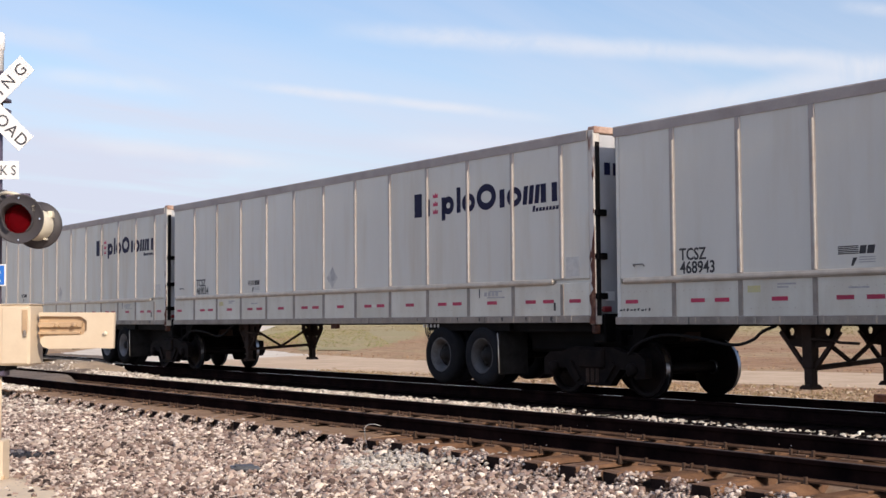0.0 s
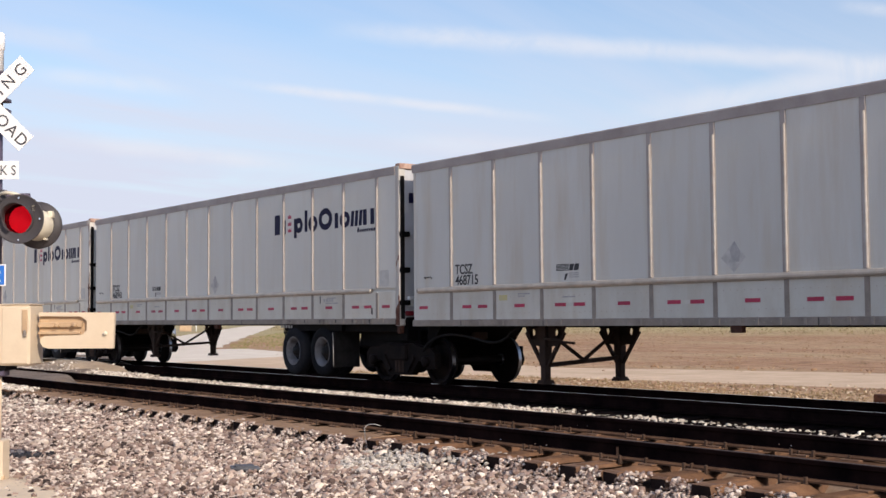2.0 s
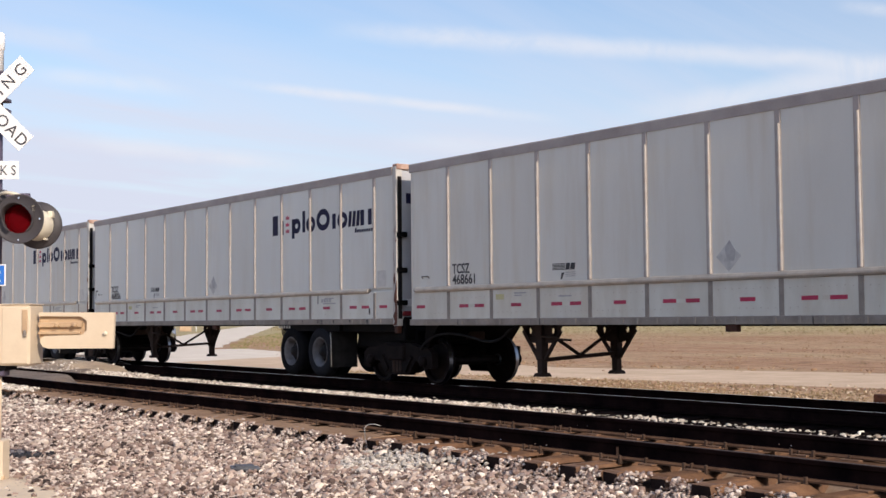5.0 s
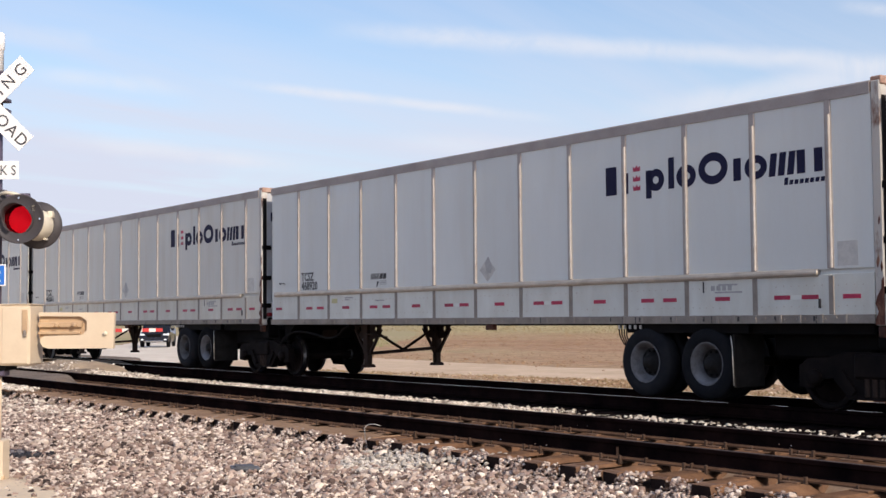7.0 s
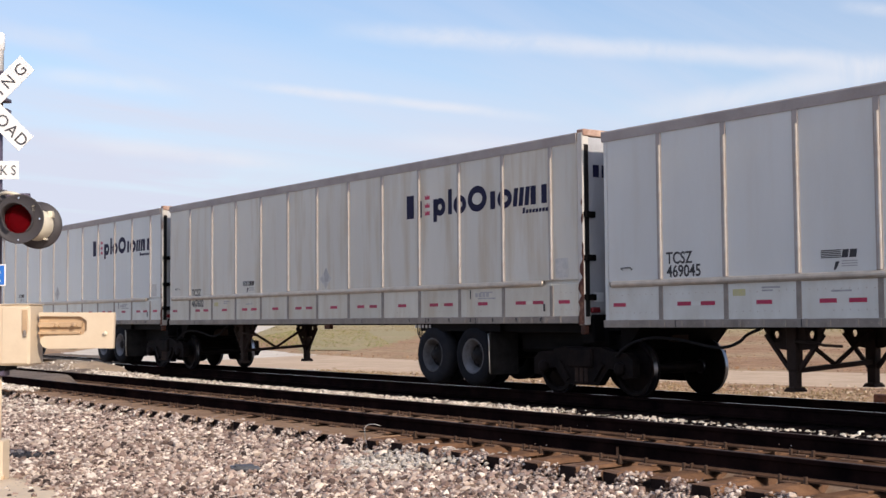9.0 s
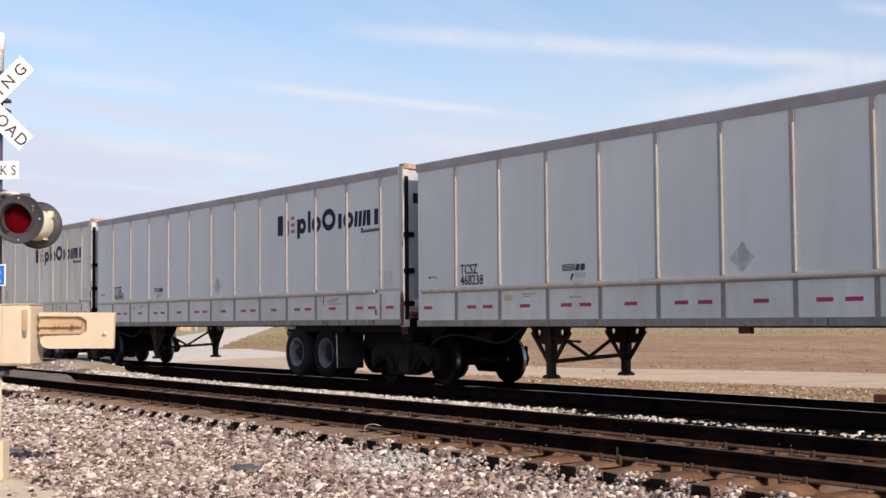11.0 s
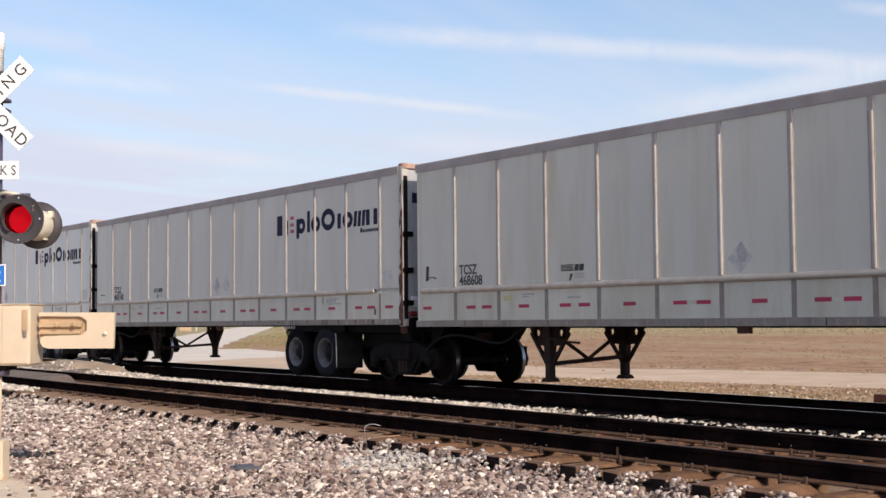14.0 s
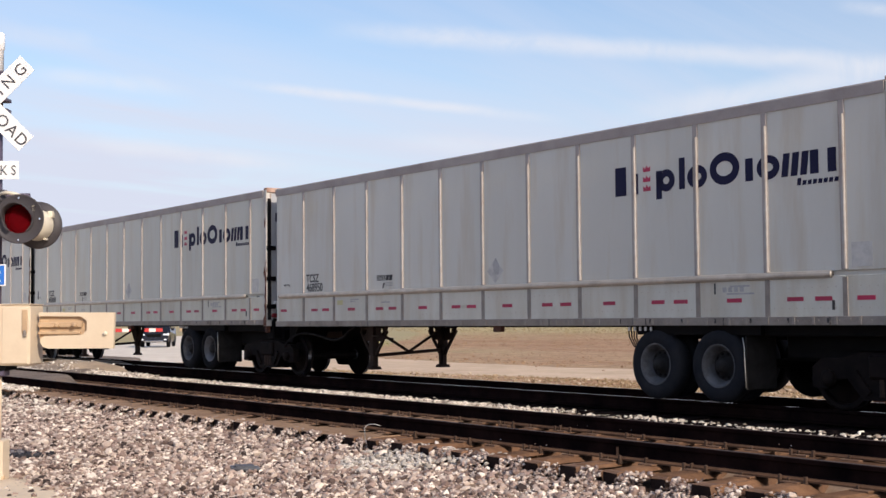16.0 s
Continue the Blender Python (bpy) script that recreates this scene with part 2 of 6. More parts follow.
# grimy steel with the under-train shade painted in
BOGIE = mat("grimy_shaded_bogie_steel", (0.005, 0.0042, 0.0046), 0.75, 0.0, (0.014, 0.010, 0.0092), 5, 0.4, 40, 0.25, spec=0.07)
RUBBER = mat("black_rubber", (0.016, 0.014, 0.014), 0.75, 0.0, (0.014, 0.014, 0.016), 3, 0.3, 40, 0.1, spec=0.07)
# rust darkened so that the rail sides' shade is in the colour
RAILSIDE = mat("rail_rust_shaded", (0.019, 0.0105, 0.0095), 0.9, 0.0, (0.005, 0.0035, 0.004), 2.5, 0.35, 70, 0.2, spec=0.0)
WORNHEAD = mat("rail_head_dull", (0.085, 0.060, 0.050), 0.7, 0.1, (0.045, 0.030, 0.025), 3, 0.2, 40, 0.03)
RAILHEAD = mat("rail_head_polished", (0.90, 0.89, 0.88), 0.05, 1.0, (0.66, 0.64, 0.62), 3, 0.2, 40, 0.03)
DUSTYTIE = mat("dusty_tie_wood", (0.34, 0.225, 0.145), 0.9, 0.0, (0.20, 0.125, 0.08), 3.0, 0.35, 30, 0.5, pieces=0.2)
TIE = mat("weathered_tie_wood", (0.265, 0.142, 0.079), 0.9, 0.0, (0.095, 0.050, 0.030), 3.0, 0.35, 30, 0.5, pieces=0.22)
PLATE = mat("rusty_tie_plate", (0.20, 0.108, 0.060), 0.9, 0.0, (0.10, 0.054, 0.032), 8, 0.35, 60, 0.3, pieces=0.15)
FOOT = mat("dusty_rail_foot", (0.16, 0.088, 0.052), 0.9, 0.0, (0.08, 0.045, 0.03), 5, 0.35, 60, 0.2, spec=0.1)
# dark brown with the shadow between the ties put into it
CRIBSHADE = mat("shaded_crib_ballast", (0.020, 0.013, 0.011), 0.95, 0.0, (0.045, 0.028, 0.021), 2.5, 0.4, 30, 0.6, spec=0.1, depth=0.03)
TIEDUST = mat("tie_dust", (0.37, 0.24, 0.15), 0.95, 0.0, (0.22, 0.135, 0.085), 2.2, 0.4, 40, 0.5, spec=0.1, depth=0.02)
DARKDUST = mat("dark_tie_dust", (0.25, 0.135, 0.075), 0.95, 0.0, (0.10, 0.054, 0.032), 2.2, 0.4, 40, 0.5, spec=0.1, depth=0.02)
SPIKE = mat("rusty_spike", (0.09, 0.052, 0.034), 0.85, 0.2, None, 20, 0.3, 60, 0.2)
BED = mat("ballast_bed_dust", (0.34, 0.235, 0.155), 0.95, 0.0, (0.20, 0.135, 0.09), 1.5, 0.4, 24, 0.5, depth=0.015)
STONE = gravel("ballast_stone", [(0.035, 0.024, 0.022), (0.14, 0.097, 0.083), (0.36, 0.262, 0.22), (0.22, 0.154, 0.132), (0.54, 0.435, 0.37), (0.27, 0.218, 0.195), (0.66, 0.555, 0.475), (0.84, 0.75, 0.66)])
DUSTY = gravel("dusty_stone", [(0.05, 0.034, 0.027), (0.13, 0.085, 0.06), (0.22, 0.15, 0.11), (0.30, 0.22, 0.17), (0.48, 0.38, 0.31)])
FRESH = gravel("fresh_grey_stone", [(0.24, 0.215, 0.19), (0.36, 0.33, 0.295), (0.46, 0.42, 0.38), (0.55, 0.50, 0.45), (0.70, 0.64, 0.58)])
PALE = gravel("pale_stone", [(0.20, 0.16, 0.13), (0.42, 0.355, 0.30), (0.60, 0.53, 0.46), (0.70, 0.63, 0.55), (0.86, 0.80, 0.72)])
CREAM = mat("cream_enamel", (0.66, 0.55, 0.415), 0.45, 0.0, (0.60, 0.49, 0.365), 3, 0.08, 50, 0.03)
CREAMDARK = mat("darker_cream_enamel", (0.52, 0.37, 0.23), 0.55, 0.0, (0.42, 0.29, 0.18), 5, 0.15, 50, 0.05)
SIGN = mat("white_sign_sheeting", (0.82, 0.83, 0.85), 0.4, 0.0, (0.77, 0.78, 0.79), 3, 0.05, 60, 0.02)
SIGNINK = mat("sign_black", (0.045, 0.045, 0.055), 0.5, 0.0, None, 6, 0.15, 50, 0.02)
BLUE = mat("blue_sign", (0.02, 0.16, 0.62), 0.4, 0.0, None, 6, 0.1, 50, 0.02)
MAST = mat("galvanised_mast", (0.12, 0.10, 0.15), 0.5, 0.3, (0.08, 0.065, 0.10), 4, 0.15, 50, 0.05)
DISC = mat("matt_black_disc", (0.055, 0.05, 0.056), 0.6, 0.0, (0.04, 0.036, 0.042), 5, 0.15, 60, 0.05)
HOUSING = mat("cream_lamp_housing", (0.74, 0.68, 0.55), 0.45, 0.0, (0.66, 0.60, 0.48), 5, 0.08, 50, 0.03)
LENS = mat("red_lens", (0.55, 0.012, 0.025), 0.12, 0.0, (0.48, 0.010, 0.02), 14, 0.15, 70, 0.1)
LENS.node_tree.nodes["Principled BSDF"].inputs["Transmission Weight"].default_value = 0.85
LENS.node_tree.nodes["Principled BSDF"].inputs["IOR"].default_value = 1.08
LAMPRED = glow("lit_lamp_face", (0.90, 0.05, 0.10), 0.80)


def field(name):
    """Farm ground: straw, brown soil and olive growth in long drifts along the rows, with clods."""
    m = bpy.data.materials.new(name)
    m.use_nodes = True
    nt = m.node_tree
    b = nt.nodes["Principled BSDF"]
    b.inputs["Roughness"].default_value, b.inputs["Specular IOR Level"].default_value = 0.95, 0.1
    tc = nt.nodes.new("ShaderNodeTexCoord").outputs["Object"]

    def tex(scale, stretch, detail=5.0):
        mp = nt.nodes.new("ShaderNodeMapping")
        mp.inputs["Scale"].default_value = stretch
        mp.inputs["Rotation"].default_value = (0, 0, radians(-14))
        nt.links.new(tc, mp.inputs["Vector"])
        n = nt.nodes.new("ShaderNodeTexNoise")
        n.inputs["Scale"].default_value, n.inputs["Detail"].default_value, n.inputs["Roughness"].default_value = scale, detail, 0.65
        nt.links.new(mp.outputs[0], n.inputs["Vector"])
        return n.outputs["Fac"]

    ramp = nt.nodes.new("ShaderNodeValToRGB")
    for i, (pos, c) in enumerate(((0.30, (0.31, 0.175, 0.10)), (0.45, (0.38, 0.235, 0.145)), (0.57, (0.43, 0.30, 0.185)), (0.70, (0.37, 0.295, 0.165)))):
        if i > 1:
            ramp.color_ramp.elements.new(pos)
        ramp.color_ramp.elements[i].position, ramp.color_ramp.elements[i].color = pos, (*c, 1)
    nt.links.new(tex(0.07, (0.6, 1.1, 1), 7.0), ramp.inputs["Fac"])
    # another crop, olive and straw, begins on the far side with a ragged edge
    far = nt.nodes.new("ShaderNodeVectorMath")
    far.operation = "DOT_PRODUCT"
    far.inputs[1].default_value = (-0.875 / 100, 0.484 / 100, 0)
    nt.links.new(tc, far.inputs[0])
    rag = nt.nodes.new("ShaderNodeMath")
    rag.operation = "MULTIPLY_ADD"
    nt.links.new(tex(0.03, (1, 1, 1), 8.0), rag.inputs[0])
    rag.inputs[1].default_value = 1.3
    nt.links.new(far.outputs["Value"], rag.inputs[2])
    edge = nt.nodes.new("ShaderNodeMapRange")
    edge.inputs["From Min"].default_value, edge.inputs["From Max"].default_value = 1.75, 2.25
    nt.links.new(rag.outputs[0], edge.inputs["Value"])
    olive = nt.nodes.new("ShaderNodeMixRGB")
    nt.links.new(edge.outputs[0], olive.inputs["Fac"])
    nt.links.new(ramp.outputs[0], olive.inputs["Color1"])
    olive.inputs["Color2"].default_value = (0.42, 0.345, 0.19, 1)
    hsv = nt.nodes.new("ShaderNodeHueSaturation")
    nt.links.new(olive.outputs[0], hsv.inputs["Color"])
    a = nt.nodes.new("ShaderNodeMapRange")
    a.inputs["From Min"].default_value, a.inputs["From Max"].default_value = 0.3, 0.7
    a.inputs["To Min"].default_value, a.inputs["To Max"].default_value = 0.56, 1.38
    nt.links.new(tex(1.6, (0.55, 1.0, 1), 9.0), a.inputs["Value"])
    nt.links.new(a.outputs[0], hsv.inputs["Value"])
    nt.links.new(hsv.outputs[0], b.inputs["Base Color"])
    bp = nt.nodes.new("ShaderNodeBump")
    bp.inputs["Strength"].default_value, bp.inputs["Distance"].default_value = 0.8, 0.08
    nt.links.new(tex(2.2, (0.7, 1.0, 1), 6.0), bp.inputs["Height"])
    nt.links.new(bp.outputs[0], b.inputs["Normal"])
    return m


SOIL = field("field_soil")
ROADPALE = mat("pale_gravel_road", (0.76, 0.68, 0.58), 0.95, 0.0, (0.64, 0.55, 0.45), 0.8, 0.25, 9.0, 0.5, depth=0.03)
DIRT = mat("pale_dirt_road", (0.66, 0.495, 0.345), 0.95, 0.0, (0.52, 0.375, 0.25), 0.9, 0.25, 9.0, 0.5, depth=0.03)
ASPHALT = mat("old_road_surface", (0.24, 0.185, 0.145), 0.9, 0.0, (0.14, 0.105, 0.08), 1.3, 0.5, 22, 0.9, depth=0.04)
# near-black that puts the shade of the tie ends into their colour
TIEEND = mat("shaded_end_grain", (0.014, 0.009, 0.009), 0.95, 0.0, (0.026, 0.016, 0.014), 6, 0.3, 40, 0.3, spec=0.1)
# near-black that carries the train's shade in the ballast colour
SHADEBLACK = mat("shade_black_ballast", (0.008, 0.0068, 0.0075), 0.9, 0.0, (0.016, 0.0125, 0.0125), 2.0, 0.5, 24, 0.6, spec=0.0, depth=0.03)
MOUND = mat("trodden_mound_dirt", (0.44, 0.345, 0.25), 0.95, 0.0, (0.25, 0.19, 0.14), 1.6, 0.35, 14, 0.9, depth=0.04)
SAND = mat("sandy_ground", (0.74, 0.60, 0.44), 0.95, 0.0, (0.60, 0.475, 0.345), 1.2, 0.25, 20, 0.5, depth=0.02)
VERDANT = mat("green_verge_grass", (0.20, 0.225, 0.075), 0.95, 0.0, (0.30, 0.24, 0.11), 0.12, 0.3, 8, 0.0, islands=0.3)
TURF = mat("verge_turf", (0.31, 0.27, 0.12), 0.95, 0.0, (0.42, 0.31, 0.18), 0.10, 0.35, 3.0, 0.6, depth=0.05, cover=0.48)
EATEN = mat("flaking_rust", (0.30, 0.155, 0.095), 0.85, 0.0, (0.085, 0.028, 0.018), 11, 0.35, 60, 0.3, cover=0.62, sharp=0.12, streaks=0.6)
TAILRED = mat("dark_red_lamp_glass", (0.22, 0.012, 0.02), 0.3, 0.0, None, 9, 0.2, 40, 0.02)
GRASS = mat("dry_grass", (0.38, 0.26, 0.15), 0.95, 0.0, (0.22, 0.15, 0.085), 0.5, 0.3, 8, 0.0, islands=0.35)
GREENGRASS = mat("green_grass", (0.33, 0.265, 0.135), 0.95, 0.0, (0.24, 0.185, 0.095), 0.3, 0.3, 8, 0.0, islands=0.3)
CARPAINT = mat("black_car_paint", (0.010, 0.012, 0.022), 0.16, 0.0, None, 3, 0.1, 30, 0.0, spec=0.5)
CARGLASS = mat("tinted_car_glass", (0.012, 0.015, 0.02), 0.12, 0.0, None, 3, 0.1, 30, 0.0, spec=0.25)
CHROME = mat("chrome_trim", (0.75, 0.75, 0.77), 0.15, 1.0, None, 8, 0.1, 30, 0.0)
REDPAINT = mat("red_board_paint", (0.55, 0.04, 0.04), 0.5, 0.0, None, 4, 0.15, 30, 0.02)
WHITEPAINT = mat("white_board_paint", (0.78, 0.77, 0.74), 0.5, 0.0, None, 4, 0.1, 30, 0.02)
LAMPGLASS = mat("headlight_glass", (0.85, 0.88, 0.92), 0.1, 0.0, None, 6, 0.1, 30, 0.0)


# ---- mesh helpers ----
class Shape:
    """Collects the vertices and faces of one mesh."""

    def __init__(self):
        self.v, self.f, self.smooth = [], [], []

    def add(self, verts, faces, smooth=False):
        n = len(self.v)
        self.v += [tuple(p) for p in verts]
        self.f += [tuple(i + n for i in q) for q in faces]
        self.smooth += [smooth] * len(faces)
        return self

    def box(self, x0, x1, y0, y1, z0, z1):
        v = [(x, y, z) for x in (x0, x1) for y in (y0, y1) for z in (z0, z1)]
        return self.add(v, [(0, 1, 3, 2), (4, 6, 7, 5), (0, 4, 5, 1), (2, 3, 7, 6), (0, 2, 6, 4), (1, 5, 7, 3)])

    def cbox(self, x0, x1, y0, y1, z0, z1, c=0.01):
        """A box with chamfered edges."""
        b = bmesh.new()
        bmesh.ops.create_cube(b, size=1, matrix=Matrix.Translation(((x0 + x1) / 2, (y0 + y1) / 2, (z0 + z1) / 2)) @ Matrix.Diagonal((x1 - x0, y1 - y0, z1 - z0, 1)))
        bmesh.ops.bevel(b, geom=b.edges[:], offset=c, segments=1, affect="EDGES")
        b.verts.index_update()
        self.add([p.co for p in b.verts], [[p.index for p in q.verts] for q in b.faces])
        b.free()
        return self

    def prism(self, pts, axis, a, b):
        """A closed outline in the two axes other than axis, drawn out from a to b."""
        def at(p, h):
            q = list(p)
            q.insert("xyz".index(axis), h)
            return q
        n = len(pts)
        v = [at(p, a) for p in pts] + [at(p, b) for p in pts]
        f = [tuple(range(n))[::-1], tuple(range(n, 2 * n))] + [(i, (i + 1) % n, n + (i + 1) % n, n + i) for i in range(n)]
        return self.add(v, f)

    def lathe(self, prof, axis, centre, seg=20, caps=True):
        """A profile of (distance along axis, radius) turned round an axis through centre."""
        rows, c = [], Vector(centre)
        k = "xyz".index(axis)
        e1, e2 = [Vector((0, 0, 0)) for _ in range(2)]
        e1[(k + 1) % 3], e2[(k + 2) % 3] = 1, 1
        ax = Vector((0, 0, 0))
        ax[k] = 1
        v, f = [], []
        for h, r in prof:
            for i in range(seg):
                w = 2 * math.pi * i / seg
                v.append(c + ax * h + (e1 * math.cos(w) + e2 * math.sin(w)) * r)
        for j in range(len(prof) - 1):
            for i in range(seg):
                f.append((j * seg + i, j * seg + (i + 1) % seg, (j + 1) * seg + (i + 1) % seg, (j + 1) * seg + i))
        self.add(v, f, True)
        if caps:
            n = len(prof) - 1
            self.add([], [])
            base = len(self.v) - len(v)
            self.f += [tuple(base + i for i in range(seg))[::-1], tuple(base + n * seg + i for i in range(seg))]
            self.smooth += [False, False]
        return self

    def rod(self, p, q, r, seg=8):
        return self.tube([p, q], r, seg)

    def tube(self, pts, r, seg=8):
        pts = [Vector(p) for p in pts]
        v, f = [], []
        for i, p in enumerate(pts):
            d = (pts[min(i + 1, len(pts) - 1)] - pts[max(i - 1, 0)]).normalized()
            s = d.cross(Vector((0, 0, 1)) if abs(d.z) < 0.9 else Vector((1, 0, 0))).normalized()
            u = s.cross(d)
            v += [p + (s * math.cos(2 * math.pi * k / seg) + u * math.sin(2 * math.pi * k / seg)) * r for k in range(seg)]
        for i in range(len(pts) - 1):
            f += [(i * seg + k, i * seg + (k + 1) % seg, (i + 1) * seg + (k + 1) % seg, (i + 1) * seg + k) for k in range(seg)]
        self.add(v, f, True)
        n = len(self.v)
        self.f += [tuple(range(n - seg, n)), tuple(range(n - len(v), n - len(v) + seg))[::-1]]
        self.smooth += [False, False]
        return self

    def beam(self, p, q, w, h):
        """A square bar from p to q, w wide across and h thick."""
        p, q = Vector(p), Vector(q)
        d = (q - p).normalized()
        s = d.cross(Vector((0, 1, 0)) if abs(d.y) < 0.9 else Vector((0, 0, 1))).normalized()
        u = s.cross(d)
        v = [e + s * a * w / 2 + u * b * h / 2 for e in (p, q) for a, b in ((-1, -1), (1, -1), (1, 1), (-1, 1))]
        return self.add(v, [(3, 2, 1, 0), (4, 5, 6, 7), (0, 1, 5, 4), (1, 2, 6, 5), (2, 3, 7, 6), (3, 0, 4, 7)])

    def data(self, name, material):
        m = bpy.data.meshes.new(name)
        m.from_pydata(self.v, [], self.f)
        m.polygons.foreach_set("use_smooth", self.smooth)
        m.materials.append(material)
        b = bmesh.new()
        b.from_mesh(m)
        bmesh.ops.recalc_face_normals(b, faces=b.faces[:])
        b.to_mesh(m)
        b.free()
        return m


def smooth_path(pts, steps=5):
    """A smooth line through the given points."""
    p = [Vector(q) for q in pts]
    p = [p[0] * 2 - p[1]] + p + [p[-1] * 2 - p[-2]]
    out = []
    for a, b, c, d in zip(p, p[1:], p[2:], p[3:]):
        for i in range(steps):
            t = i / steps
            out.append(0.5 * (2 * b + (c - a) * t + (2 * a - 5 * b + 4 * c - d) * t * t + (3 * b - a - 3 * c + d) * t ** 3))
    return out + [p[-2]]


def part(name, shape, material, parent=None, label="", at=None):
    """One mesh object, under its thing or part."""
    mesh = shape.data(name, material) if isinstance(shape, Shape) else shape
    ob = new(name, mesh)
    if parent:
        ob.parent = parent
    if at:
        ob.location = at
    if label:
        tagged(ob, label)
    return ob


def words(name, text, size, material, parent, place, turn=(90, 0, 0), label="", thick=0.002, squeeze=1.0, fit=0.0, spacing=1.0, bold=0.0):
    """Lettering in the built-in font, as a mesh that stands at place."""
    c = bpy.data.curves.new(name, "FONT")
    c.body, c.size, c.extrude, c.offset = text, size, thick, bold
    c.resolution_u, c.space_character = 3, spacing
    tmp = bpy.data.objects.new(name, c)
    scene.collection.objects.link(tmp)
    mesh = bpy.data.meshes.new_from_object(tmp.evaluated_get(bpy.context.evaluated_depsgraph_get()))
    bpy.data.objects.remove(tmp)
    bpy.data.curves.remove(c)
    mesh.materials.clear()
    mesh.materials.append(material)
    if fit:
        span = [v.co.x for v in mesh.vertices]
        mesh.transform(Matrix.Translation((-min(span), 0, 0)))
        squeeze = fit / (max(span) - min(span))
    mesh.transform(Matrix.Diagonal((squeeze, 1, 1, 1)))
    ob = new(name, mesh)
    ob.parent = parent
    ob.matrix_basis = pose(*place, *turn)
    if label:
        tagged(ob, label)
    return ob


# ---- the ground ----
TRACK_A, TRACK_B = 9.767, 14.515     # centre lines of the two tracks
GAUGE = 1.505                        # between the middles of the rail heads
ROAD_DIR = Vector((-0.875, 0.484, 0))
ROAD_EDGE = Vector((-26.4, 9.0, 0))  # the road's edge nearest the camera passes here


def road_side(x, y):
    """Metres from the crossing road's near edge, positive on the road."""
    return (x - ROAD_EDGE.x) * -ROAD_DIR.y + (y - ROAD_EDGE.y) * ROAD_DIR.x


BED_Y = [2.4, 3.2, 4.6, 5.6, 6.6, 7.5, 8.15, 8.40, 8.60, 8.74, 8.80, 8.95, 9.10, 9.25, 10.20, 10.32, 10.6, 10.75, 11.0, 11.4, 11.9, 12.3, 12.8, 13.15, 13.6, 14.5, 15.5, 15.9, 16.4, 17.2, 18.0, 18.8]
BED_Z = [-0.80, -0.68, -0.62, -0.585, -0.53, -0.462, -0.415, -0.385, -0.30, -0.35, -0.40, -0.40, -0.37, -0.245, -0.235, -0.33, -0.33, -0.24, -0.21, -0.20, -0.185, -0.19, -0.22, -0.25, -0.25, -0.25, -0.25, -0.26, -0.33, -0.47, -0.62, -0.78]


def bed_z(y):
    return float(np.interp(y, BED_Y, BED_Z))


def ridge_z(x, y):
    """The stone piled up between the two tracks, away from the camera's end."""
    a = min(1.0, max(0.0, (-15.0 - x) / 4.0))
    b = max(0.0, 1 - ((y - 11.85) / 0.75) ** 2)
    return 0.055 * a * b


def ground_z(x, y):
    z = float(np.interp(y, [-40, 0, 3, 8, 16.5, 18.2, 30, 60], [-0.75, -0.66, -0.66, -0.75, -0.75, -0.60, -0.60, -0.60]))
    return z + 0.03 * noise.noise(Vector((x * 0.2, y * 0.2, 0)))


def sheet(name, xs, ys, zf, material):
    v = [(x, y, zf(x, y)) for y in ys for x in xs]
    n = len(xs)
    f = [(j * n + i, j * n + i + 1, (j + 1) * n + i + 1, (j + 1) * n + i) for j in range(len(ys) - 1) for i in range(n - 1)]
    m = bpy.data.meshes.new(name)
    m.from_pydata(v, [], f)
    m.polygons.foreach_set("use_smooth", [True] * len(f))
    m.materials.append(material)
    return new(name, m)


gx = [-2500, -1200, -600, -300, -200] + list(np.arange(-150, 31, 3.0)) + [60, 150, 400, 1000, 2500]
gy = [-2500, -900, -300, -100, -40, -15, -5, 0, 2, 4, 6, 8, 12, 16, 17, 18, 19, 20, 22, 25, 28, 32, 36, 40, 46, 54, 64, 80, 100, 140, 200, 350, 700, 1500, 3000]
ground = tagged(sheet("ground", gx, gy, ground_z, SOIL), "bare brown farm field and dry verges by the tracks", "ground", kind="structure")

bed = tagged(sheet("ballast_bed", list(np.arange(-260, 40.1, 1.5)), BED_Y, lambda x, y: bed_z(y) + ridge_z(x, y) + 0.02 * noise.noise(Vector((x * 0.6, y * 0.6, 3))), BED), "dusty brown ballast bed under both tracks", "track bed", kind="structure")


def strip(name, outline, lift, material, label, category, step=1.5):
    """A thin layer over the ground inside an outline of plan points given as two edges from end to end."""
    a, b = outline
    n = max(2, int((Vector(a[-1]) - Vector(a[0])).length / step))
    s = Shape()
    rows, cols = n, 7
    for i in range(rows + 1):
        t = i / rows * (len(a) - 1)
        k = min(int(t), len(a) - 2)
        p, q = Vector(a[k]).lerp(Vector(a[k + 1]), t - k), Vector(b[k]).lerp(Vector(b[k + 1]), t - k)
        for j in range(cols + 1):
            w = j / cols
            c = p.lerp(q, w)
            if j in (0, cols):
                c = c + (p - q).normalized() * 0.5 * noise.noise(Vector((c.x * 0.35, c.y * 0.35, 7)))
            z = lift(c.x, c.y) - (0.05 if j in (0, cols) else 0)
            s.v.append((c.x, c.y, z))
    for i in range(rows):
        for j in range(cols):
            s.f.append((i * 8 + j, i * 8 + j + 1, i * 8 + j + 9, i * 8 + j + 8))
            s.smooth.append(True)
    return tagged(part(name, s, material), label, category, kind="structure")


